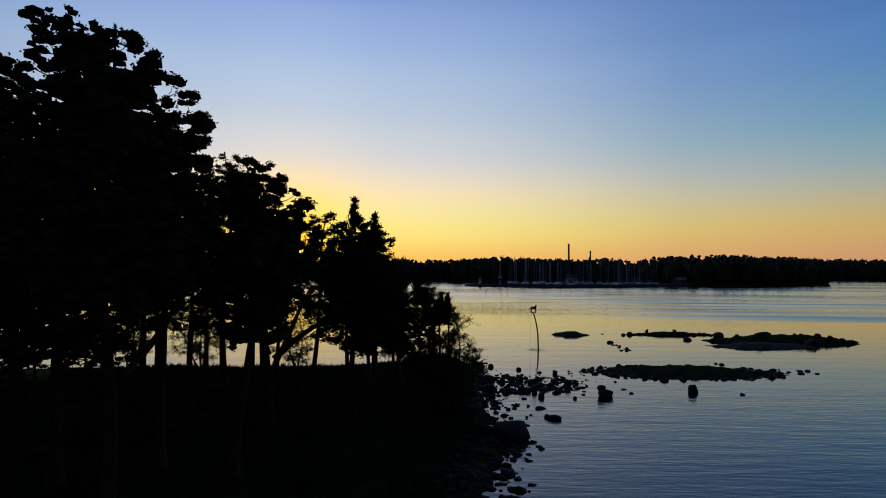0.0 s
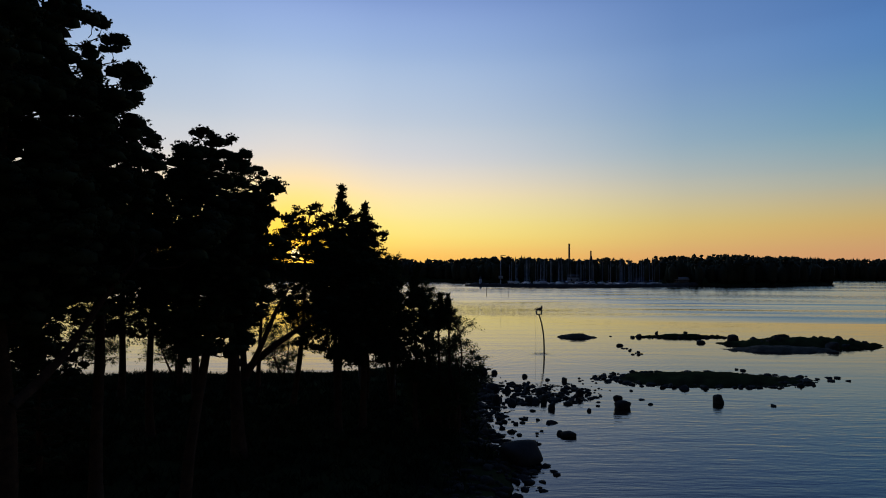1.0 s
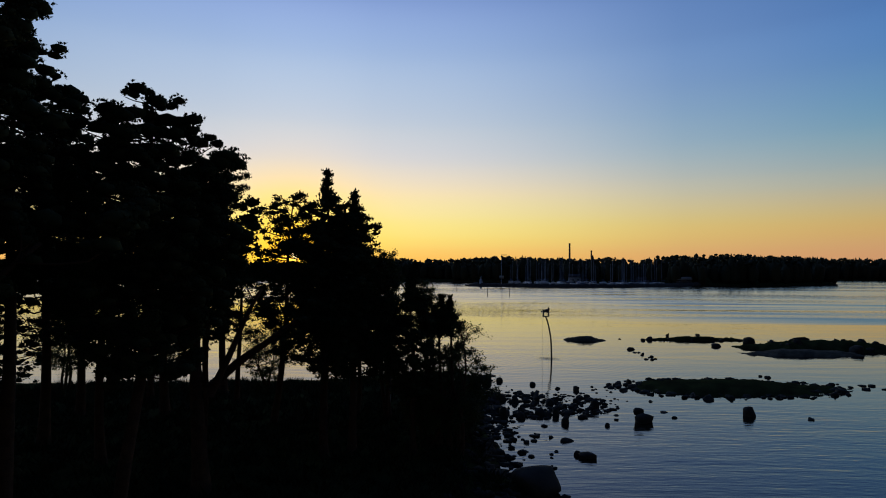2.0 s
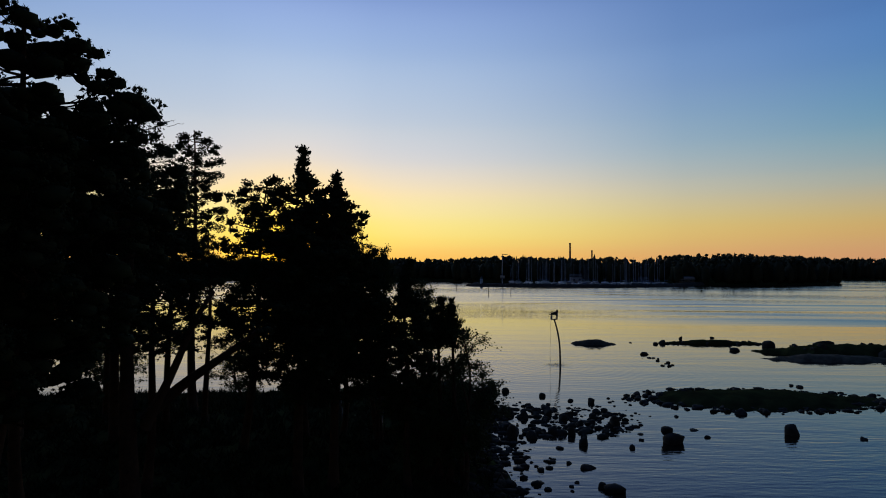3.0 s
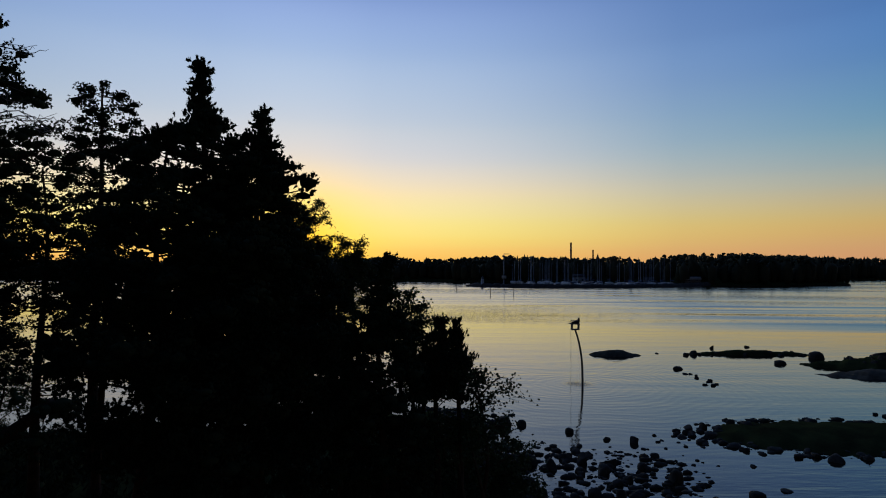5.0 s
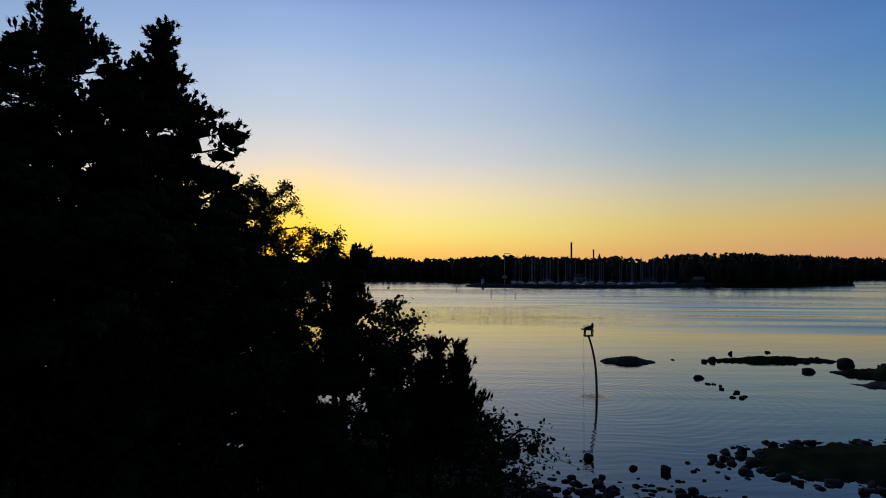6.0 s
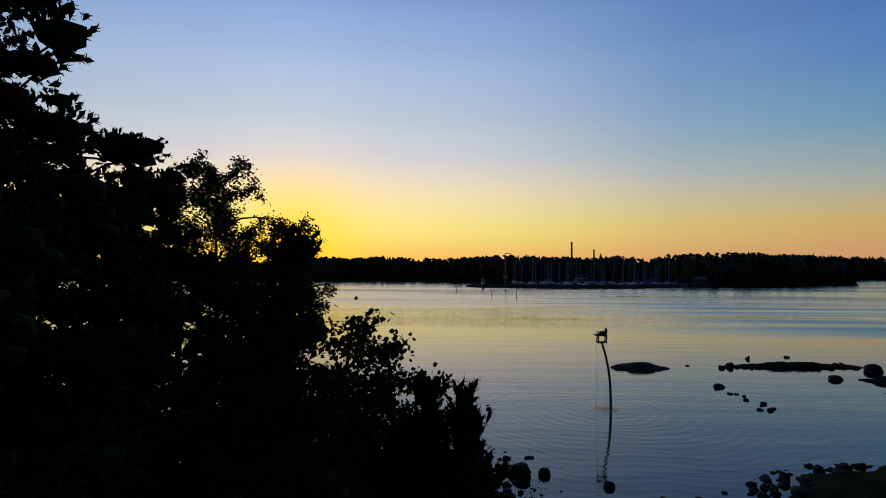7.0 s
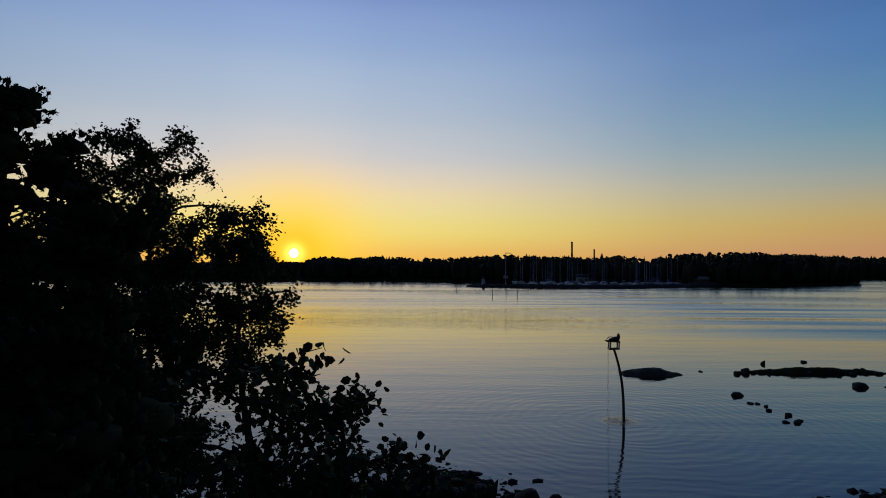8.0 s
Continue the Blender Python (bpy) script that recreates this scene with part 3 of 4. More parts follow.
pine(-7.2, 24.9, 10.6, [(6.1, 1.2), (8.2, 1.5), (9.5, 1.2), (10.4, 0.5)], 22, lean=(-0.7, 0.8), solid=0.4, gaps=0.15, tuft=17, thick=1.7, label="stout leaning pine with crooked low limbs",
     extra=[((0.1, 0.1, 3.2), (2.7, 0.6, 5.3), 0.15, 5, 0.05), ((0.15, 0.1, 3.0), (1.5, 0.6, 6.2), 0.13, 4, -0.04), ((-0.1, 0.1, 3.4), (-1.4, 1.2, 6.0), 0.1, 3, 0.03)])
pine(-8.6, 28.2, 9.9, [(5.5, 1.2), (8.0, 1.4), (9.2, 1.0), (9.8, 0.5)], 18, solid=0.4, gaps=0.15, tuft=17)
pine(-12.1, 33.0, 14.8, [(5.6, 1.5), (7.0, 1.9), (8.6, 2.5), (10.5, 2.6), (12.0, 2.0), (13.1, 1.35), (14.0, 1.0), (14.6, 0.7)], 20, lean=(-0.75, 1.3), solid=0.58, step=0.48, gaps=0.08, tuft=14, dead=5, rise=0.05, label="thin-crowned pine with bare dead branches on one side")
pine(-11.6, 38.6, 14.45, [(8.4, 0.9), (10.2, 1.4), (11.5, 1.55), (12.6, 1.35), (13.4, 1.15), (14.2, 0.8)], 21, lean=(-0.6, 0.9), dense=1.3, solid=0.5, step=0.44, gaps=0.08, tuft=18, label="slender pine with an airy narrow crown")
pine(-11.3, 35.2, 10.6, [(4.7, 1.3), (8.2, 1.8), (9.6, 1.4), (10.4, 0.6)], 24, solid=0.4, gaps=0.14, tuft=17)
pine(-10.0, 35.9, 9.2, [(4.5, 1.1), (7.2, 1.6), (8.5, 1.2), (9.0, 0.5)], 46, solid=0.35, gaps=0.15, tuft=16)
pine(-7.3, 32.6, 10.95, [(4.9, 1.2), (7.6, 1.6), (8.8, 1.7), (9.9, 1.5), (10.5, 1.1), (10.8, 0.7)], 23, lean=(0.75, 0.0), solid=0.5, step=0.44, gaps=0.1, tuft=18, label="flat-topped pine with open branches and a thin trunk")
pine(-5.5, 34.7, 9.95, [(5.0, 1.3), (6.3, 1.5), (7.2, 1.7), (8.6, 1.55), (9.3, 1.4), (9.7, 1.05)], 29, solid=1.0, dense=1.25, step=0.36, arms=6, rad=0.042, blades=7, candle=(1.5, 3.2), tuft=16, core=0.8, label="dense pine with layered branches behind the pointed ones")
pine(-4.45, 29.25, 11.5, [(4.3, 2.0), (5.4, 2.4), (6.4, 2.6), (7.5, 2.4), (8.5, 1.95), (9.5, 1.35), (10.1, 1.0), (10.35, 0.62), (10.6, 0.42), (10.85, 0.26), (11.2, 0.14)], 25, solid=[(4.3, 0.35), (6.6, 0.55), (8.0, 1.0), (9.5, 1.0)], dense=1.2, step=0.4, arms=6, gaps=[(4.6, 0.35), (6.5, 0.14), (7.6, 0.0)], label="broad pointed pine with branches down to the slope", **NEAR)
pine(-3.5, 29.9, 10.85, [(4.0, 1.7), (5.2, 2.0), (6.0, 2.1), (7.4, 1.75), (8.2, 1.4), (9.2, 1.0), (9.5, 1.15), (9.8, 0.6), (10.4, 0.28), (10.7, 0.14)], 26, solid=[(4.6, 0.3), (6.6, 0.6), (8.5, 1.0)], dense=0.9, step=0.38, arms=6, gaps=[(4.0, 0.25), (6.4, 0.1), (7.6, 0.0)], label="pointed pine leaning out towards the water", **NEAR)
pine(-1.15, 30.55, 8.1, [(3.0, 1.0), (5.0, 1.1), (6.2, 0.85), (7.0, 0.48), (7.6, 0.2)], 48, solid=1.0, dense=1.2, step=0.32, arms=6, label="young pointed pine at the edge of the slope", **NEAR)
pine(0.22, 31.3, 6.78, [(5.1, 0.3), (5.6, 0.6), (6.0, 0.4), (6.4, 0.16)], 27, solid=1.0, dense=1.4, step=0.22, arms=5, rise=0.6, rad=0.034, blades=16, candle=(3.0, 6.0), lift=1.6, pad=0.5, tuft=34, core=0.75, label="low young pine with upright shoots above the stones")
pine(-0.1, 31.3, 6.83, [(5.1, 0.5), (5.6, 0.75), (6.1, 0.42), (6.5, 0.16)], 47, solid=1.0, dense=1.4, step=0.22, arms=5, rise=0.6, rad=0.034, blades=16, candle=(3.0, 6.0), lift=1.6, pad=0.5, tuft=34, core=0.75, label="low young pine with upright shoots above the stones")
pine(-12.6, 22.3, 6.0, [(2.0, 1.5), (4.0, 1.7), (5.4, 0.9), (5.8, 0.4)], 43, dense=0.7, solid=1.0, tuft=12, label="young bushy pine under the tall ones")
pine(-13.2, 16.6, 6.4, [(2.0, 1.5), (4.0, 1.7), (5.6, 1.0), (6.2, 0.4)], 44, dense=0.7, solid=1.0, tuft=12, label="young bushy pine under the tall ones")
pine(-21.6, 36.0, 5.8, [(2.0, 1.8), (4.0, 2.1), (5.2, 1.2), (5.7, 0.5)], 49, dense=0.7, solid=1.0, tuft=12, label="young bushy pine under the tall ones")
pine(-25.0, 36.5, 6.2, [(2.0, 2.0), (4.0, 2.2), (5.4, 1.2), (6.0, 0.5)], 50, dense=0.7, solid=1.0, tuft=12, label="young bushy pine under the tall ones")
pine(-4.1, 35.1, 8.4, [(3.6, 1.5), (5.0, 1.6), (6.2, 1.6), (7.0, 1.3), (7.8, 0.8), (8.2, 0.4)], 42, dense=1.35, solid=1.0, core=0.85, label="young bushy pine under the tall ones")
broadleaf(-4.6, 37.8, 10.0, 1.6, 6.0, 31, 0.06, M_LEAF, M_BIRCHBARK, "birch with small drooping leaves at the headland's end", 4.6, 1, 0.3, group="birches")
broadleaf(-2.8, 37.0, 8.8, 0.75, 6.2, 32, 0.062, M_LEAF, M_BIRCHBARK, "slender birch with loose leafy twigs", 3.8, 1, 0.25, group="birches")
broadleaf(-0.45, 32.25, 7.45, 0.75, 5.0, 33, 0.062, M_ALDER, M_BARK, "alder with round dark leaves above the shore", 3.4, 5, 0.05, name="alder_tree", group="alders")
broadleaf(-2.6, 35.0, 7.75, 1.15, 2.8, 40, 0.062, M_LEAF, M_BARK, "young birch filling the gap under the taller ones", 3.8, 3, 0.15, group="birches")
broadleaf(-16.5, 40.5, 5.6, 1.8, 1.6, 36, 0.09, M_LEAF, M_BARK, "thin young birch at the far edge of the wood", 0.9, 3, 0.1, group="birches")
broadleaf(-21.5, 41.0, 5.8, 2.2, 1.6, 37, 0.09, M_LEAF, M_BARK, "thin young birch at the far edge of the wood", 0.9, 3, 0.1, group="birches")
broadleaf(-10.2, 41.5, 4.6, 1.6, 1.2, 38, 0.09, M_LEAF, M_BARK, "thin young birch at the far edge of the wood", 0.7, 3, 0.1, group="birches")
broadleaf(0.62, 30.95, 5.95, 0.85, 4.3, 39, 0.066, M_ALDER, M_BARK, "slim alder reaching out over the shore stones", 2.0, 3, 0.05, name="alder_tree", group="alders")
broadleaf(0.8, 33.4, 4.3, 1.5, 0.8, 34, 0.085, M_ALDER, M_BARK, "low alder shrub hanging over the shore stones", 1.6, 5, 0.05, name="alder_shrub", group="alders")
broadleaf(-0.6, 31.6, 3.9, 1.6, 1.0, 35, 0.085, M_ALDER, M_BARK, "low alder shrub hanging over the shore stones", 1.4, 5, 0.05, name="alder_shrub", group="alders")

# ---- rocks ----


def rock_mesh(name, seed, mat, flat=0.7, sub=3, block=0.0):
    rng = np.random.RandomState(seed)
    bm = bmesh.new()
    bmesh.ops.create_icosphere(bm, subdivisions=sub, radius=1)
    off = Vector(rng.uniform(-50, 50, 3))
    cuts = [(Vector(rng.normal(size=3)).normalized(), rng.uniform(0.52, 0.84)) for _ in range(10)]
    for v in bm.verts:
        c = v.co.copy()
        for n, lim in cuts:
            dd = c.dot(n)
            if dd > lim:
                c -= n * (dd - lim) * (0.8 + block)
        k = 1 + 0.2 * noise.noise(c * 1.3 + off) + 0.07 * noise.noise(c * 3.5 + off)
        c *= k
        c.z = c.z if c.z < 0.6 else 0.6 + (c.z - 0.6) * 0.5
        v.co = Vector((c.x, c.y * 0.9, c.z * flat))
    me = bpy.data.meshes.new(name)
    bm.to_mesh(me)
    bm.free()
    me.polygons.foreach_set("use_smooth", np.ones(len(me.polygons), bool))
    me.materials.append(mat)
    return me


ROCKS = [rock_mesh("rock", 100 + i, M_WETROCK, 0.62 + 0.06 * (i % 4), 2 if i > 3 else 3, 0.2 * (i % 2)) for i in range(10)]


def rock(x, y, size, height=None, kind=0, turn=0.0, sink=0.5, label="dark wet granite boulder standing in shallow water", group="boulders in the shallows", name="boulder", base=None, stretch=1.0):
    """A boulder `size` across, `height` above its support."""
    ob = new(name, ROCKS[kind % len(ROCKS)])
    g = float(ground_height(x, y)) if base is None else base
    z = max(g, 0.0) if base is None else base
    h = height or size * 0.22
    sz = h / (1.1 * (1 - sink))
    ob.matrix_world = Matrix.LocRotScale((x, y, z + h - 0.55 * sz), Euler((0, 0, turn)), (size / 2 * stretch, size / 2, sz))
    return tagged(ob, label, "rock", group)


rrng = np.random.RandomState(5)
rock(10.3, 37.7, 1.15, 0.5, 4, 0.4, 0.5, "squat granite boulder with a smaller one lying on it")
rock(10.15, 38.1, 0.66, 0.24, 9, 1.0, 0.4, "rounded stone lying on a squat boulder", base=0.4)
rock(16.45, 39.1, 0.72, 0.5, 1, 0.2, 0.35)
rock(3.3, 28.2, 1.8, 0.8, 1, 0.3, 0.3, "large blunt shore boulder sloping into the water", stretch=1.15)
# (x, y, width, height) of single stones in the shallows, from the near end out
SHALLOWS = [(6.0, 31.9, 0.9, 0.26), (5.65, 32.2, 0.46, 0.16), (5.6, 34.3, 0.74, 0.18), (5.0, 34.8, 0.33, 0.1), (6.2, 37.3, 0.48, 0.36), (8.2, 36.9, 0.32, 0.17), (8.5, 40.6, 0.62, 0.46), (6.3, 37.4, 0.3, 0.12),
            (9.3, 39.1, 0.44, 0.06), (9.0, 38.1, 0.3, 0.07), (12.1, 39.8, 0.58, 0.06), (12.2, 38.6, 0.37, 0.08), (12.3, 42.4, 0.27, 0.12), (19.3, 38.4, 0.38, 0.12)]
TIP = [(3.0, 48.3, 1.1, 0.5), (3.9, 48.4, 0.58, 0.3), (6.0, 47.2, 0.5, 0.2), (6.0, 45.0, 0.36, 0.13), (7.5, 46.0, 0.46, 0.17), (8.6, 45.6, 0.46, 0.28), (8.8, 43.6, 0.52, 0.17), (8.6, 42.6, 0.5, 0.1),
       (4.2, 42.1, 0.62, 0.5), (5.6, 42.8, 0.6, 0.4), (6.0, 38.9, 0.58, 0.4), (3.2, 38.5, 0.62, 0.6), (6.2, 41.7, 0.58, 0.28), (3.3, 42.6, 1.0, 0.5), (4.1, 38.4, 0.72, 0.38), (5.2, 39.1, 0.62, 0.34)]
BANK = [(11.6, 47.2, 0.4, 0.2), (12.8, 48.1, 0.46, 0.27), (14.35, 48.5, 0.52, 0.38), (15.1, 48.4, 0.8, 0.26), (16.1, 43.2, 0.82, 0.34), (15.6, 44.3, 0.46, 0.18), (23.4, 51.0, 0.4, 0.12), (23.7, 50.5, 0.54, 0.15)]
OUTER = [(18.3, 65.3, 0.95, 0.2), (18.1, 63.1, 0.5, 0.12), (18.4, 63.0, 0.35, 0.1), (18.6, 62.4, 0.34, 0.11), (18.2, 61.4, 0.38, 0.13), (18.7, 60.4, 0.45, 0.13), (18.3, 59.9, 0.3, 0.1), (17.7, 58.9, 0.4, 0.14), (18.2, 58.8, 0.5, 0.13), (18.6, 59.2, 0.35, 0.1),
         (22.1, 72.8, 0.74, 0.2), (23.0, 73.3, 0.8, 0.5), (26.6, 77.5, 0.55, 0.32), (30.6, 78.6, 0.6, 0.18), (28.0, 68.1, 1.2, 0.34), (33.2, 71.5, 1.5, 0.55), (19.8, 73.8, 0.45, 0.1)]
for places, group in ((SHALLOWS, "boulders in the shallows"), (TIP, "stones along the shore"), (BANK, "boulders of the low islet"), (OUTER, "stones of the reef")):
    for i, (px, py, w, h) in enumerate(places):
        rock(px, py, w, h, i * 3 + len(places), i * 1.7, group=group)
for i in range(58):
    a, q = rrng.rand() * 6.28, math.sqrt(rrng.rand())
    sz = 0.18 + 0.5 * rrng.rand() ** 1.8
    bx = 5.2 + 3.7 * q * math.cos(a)
    rock(bx, 41.0 - 0.2 * (bx - 4.9) + 2.6 * q * math.sin(a), sz, sz * rrng.uniform(0.25, 0.5), i, rrng.rand() * 6, group="stones along the shore")
for i in range(34):
    u = rrng.rand()
    rx, ry = 2.0 + 8.5 * u ** 1.1, 44.2 + 2.0 * rrng.normal() - 1.0 * u
    sz = (0.12 + 0.4 * rrng.rand() ** 1.8) * (1.1 - 0.25 * u)
    rock(rx, ry, sz, sz * rrng.uniform(0.14, 0.3), i, rrng.rand() * 6, group="stones along the shore")
for i in range(24):
    yy = rrng.uniform(30.5, 39)
    rock(2.6 + 2.6 * rrng.rand() ** 1.5, yy, rrng.uniform(0.15, 0.45), None, i, rrng.rand() * 6, group="stones along the shore")
for i in range(46):
    yy = rrng.uniform(17, 51)
    xx = float(lerp(yy, SHORE_X)) + rrng.normal() * 0.6 - 0.3
    sz = rrng.uniform(0.2, 0.85)
    rock(xx, yy, sz, sz * 0.3, i, rrng.rand() * 6, group="stones along the shore")
for i in range(16):
    rock(rrng.uniform(8.5, 14), rrng.normal() * 1.8 + 44.5, rrng.uniform(0.12, 0.3), None, i, rrng.rand() * 6, group="stones along the shore")


def islet(name, cx, cy, lx, ly, height, seed, label, mat, n=60, turn=0.0):
    """Low bank of stone and turf rising from the water."""
    rng = np.random.RandomState(seed)
    ca, sa = math.cos(turn), math.sin(turn)
    xs, ys = np.linspace(-1.25, 1.25, n), np.linspace(-1.25, 1.25, n // 2)
    X, Y = np.meshgrid(xs, ys)
    r = np.sqrt(X ** 2 + Y ** 2) + 0.10 * wave(X * lx, Y * ly, 1.5, seed) + 0.05 * wave(X * lx, Y * ly, 0.6, seed + 2)
    Z = height * (1.05 - r ** 2) + 0.10 * height * wave(X * lx, Y * ly, 0.7, seed) * (r < 1.15)
    Z = np.maximum(Z, -1.2)
    v = np.stack([cx + X * lx * ca - Y * ly * sa, cy + X * lx * sa + Y * ly * ca, Z], -1).reshape(-1, 3)
    i = (np.arange(len(ys) - 1)[:, None] * n + np.arange(n - 1)[None]).ravel()
    ob = new(name, Geo().add(v, np.stack([i, i + 1, i + n + 1, i + n], 1)).mesh(name, mat, True))
    return tagged(ob, label, "islet", kind="structure")


islet("skerry", 15.6, 72.6, 2.2, 1.15, 0.44, 12, "smooth flat granite skerry in the bay", M_ROCK, 40)
islet("islet", 18.9, 46.6, 6.6, 2.6, 0.42, 3, "low gravel and turf islet among boulders", M_GROUND)
islet("islet", 38.2, 66.8, 8.2, 2.8, 0.8, 4, "dark rocky islet with turf and boulders", M_GROUND)
islet("rock_slab", 33.6, 62.8, 5.4, 1.7, 0.42, 6, "smooth pale granite slab sloping into the water", M_ROCK)
islet("islet", 28.2, 73.6, 5.4, 0.8, 0.38, 8, "thin line of reef stones", M_GROUND)
for i in range(42):
    a = rrng.rand() * 6.28
    q = rrng.uniform(0.7, 1.15)
    s = rrng.uniform(0.25, 0.85)
    rock(18.9 + 6.8 * q * math.cos(a), 46.6 + 2.8 * q * math.sin(a), s, s * 0.25, i, rrng.rand() * 6, group="boulders of the low islet")
rock(36.6, 68.4, 2.6, 1.25, 5, 0.3, label="turf-topped boulder on the rocky islet", group="boulders of the rocky islet")
rock(42.6, 67.6, 1.9, 1.2, 8, 0.9, label="rounded boulder on the rocky islet", group="boulders of the rocky islet")
rock(39.6, 63.9, 1.7, 0.75, 6, 0.4, label="dark boulder at the foot of the rocky islet", group="boulders of the rocky islet")
for i in range(28):
    a = rrng.rand() * 6.28
    q = rrng.uniform(0.3, 1.05)
    s = rrng.uniform(0.4, 1.2)
    rock(38.0 + 8.0 * q * math.cos(a), 67 + 2.6 * q * math.sin(a), s, s * 0.35 + 0.75 * max(0, 1 - q * q), i, rrng.rand() * 6, group="boulders of the rocky islet")
for i in range(26):
    s = rrng.uniform(0.3, 0.95)
    rock(23.0 + 10.5 * i / 26 + rrng.normal() * 0.3, 73.5 + rrng.normal() * 0.45, s, s * 0.36, i, rrng.rand() * 6, group="stones of the reef")
for i in range(8):
    s = rrng.uniform(0.25, 0.7)
    rock(24 + rrng.rand() * 6, 46.5 + rrng.normal() * 1.5, s, s * 0.2, i, rrng.rand() * 6)

def grass():
    """Thin dry grass on the open edges of the headland and low heath over the slope."""
    rng = np.random.RandomState(17)

    def blades(count, area, each, spread, tall, thin):
        pos = np.empty((0, 3))
        while len(pos) < count:
            x, y = area(count)
            z = ground_height(x, y)
            ok = z > 0.3
            pos = np.concatenate([pos, np.stack([x, y, z - 0.03], 1)[ok]])
        base = np.repeat(pos[:count], each, axis=0) + rng.normal(size=(count * each, 3)) * [spread, spread, 0]
        tip = base + rng.normal(size=base.shape) * [spread * 1.6, spread * 1.6, 0.05] + [0, 0, tall] * rng.uniform(0.4, 1.4, (len(base), 1))
        side = rng.normal(size=base.shape) * [thin, thin, 0]
        v = np.stack([base - side, base + side, tip], 1).reshape(-1, 3)
        return v, np.arange(len(v)).reshape(-1, 3)

    g = Geo().add(*blades(1100, lambda n: (rng.uniform(-26, -3, n), rng.uniform(38, 47, n)), 6, 0.06, 0.3, 0.012))
    g.add(*blades(700, lambda n: (rng.uniform(-5, 2, n), rng.uniform(17, 50, n)), 6, 0.06, 0.3, 0.012))
    tagged(new("dry_grass", g.mesh("dry_grass", M_GRASS)), "thin dry grass along the edge of the headland", "grass", kind="stuff")
    h = Geo().add(*blades(5200, lambda n: (rng.uniform(-24, 2.2, n), rng.uniform(8, 46, n)), 12, 0.16, 0.3, 0.035))
    tagged(new("heath_scrub", h.mesh("heath_scrub", M_HEATH)), "low dark heath and bilberry scrub under the pines", "scrub", kind="stuff")


grass()
rock(-12.7, 37.6, 0.4, 0.15, 3, 0.2, label="pale stone lying in the heath of the headland", group="stones along the shore")


def rubble():
    """Small stones too many to count along the water's edge."""
    rng = np.random.RandomState(14)
    g = Geo()
    bv, bf = LUMP_V, LUMP_F
    for i in range(2100):
        k = rng.rand()
        if k < 0.62:
            y = rng.uniform(18, 52)
            x = float(lerp(y, SHORE_X)) - 0.5 + rng.normal() * 0.9
        elif k < 0.82:
            a, q = rng.rand() * 6.28, math.sqrt(rng.rand()) * 1.15
            x, y = 5.2 + 4.2 * q * math.cos(a), 41.4 + 2.8 * q * math.sin(a)
        else:
            a, q = rng.rand() * 6.28, rng.uniform(0.75, 1.2)
            x, y = 18.9 + 6.8 * q * math.cos(a), 46.6 + 2.9 * q * math.sin(a)
        r = 0.05 + 0.19 * rng.rand() ** 2
        z = max(float(ground_height(x, y)), -0.02)
        c = np.array([x, y, z + 0.1 * r])
        g.add(bv * (1 + 0.22 * rng.normal(size=(len(bv), 1))) * [r * rng.uniform(0.9, 1.5), r, r * rng.uniform(0.4, 0.75)] + c, bf)
    ob = new("shore_rubble", g.mesh("shore_rubble", M_WETROCK, True))
    return tagged(ob, "small dark wet stones strewn along the water's edge", "stones", kind="stuff")


rubble()

# ---- fountain sculpture ----


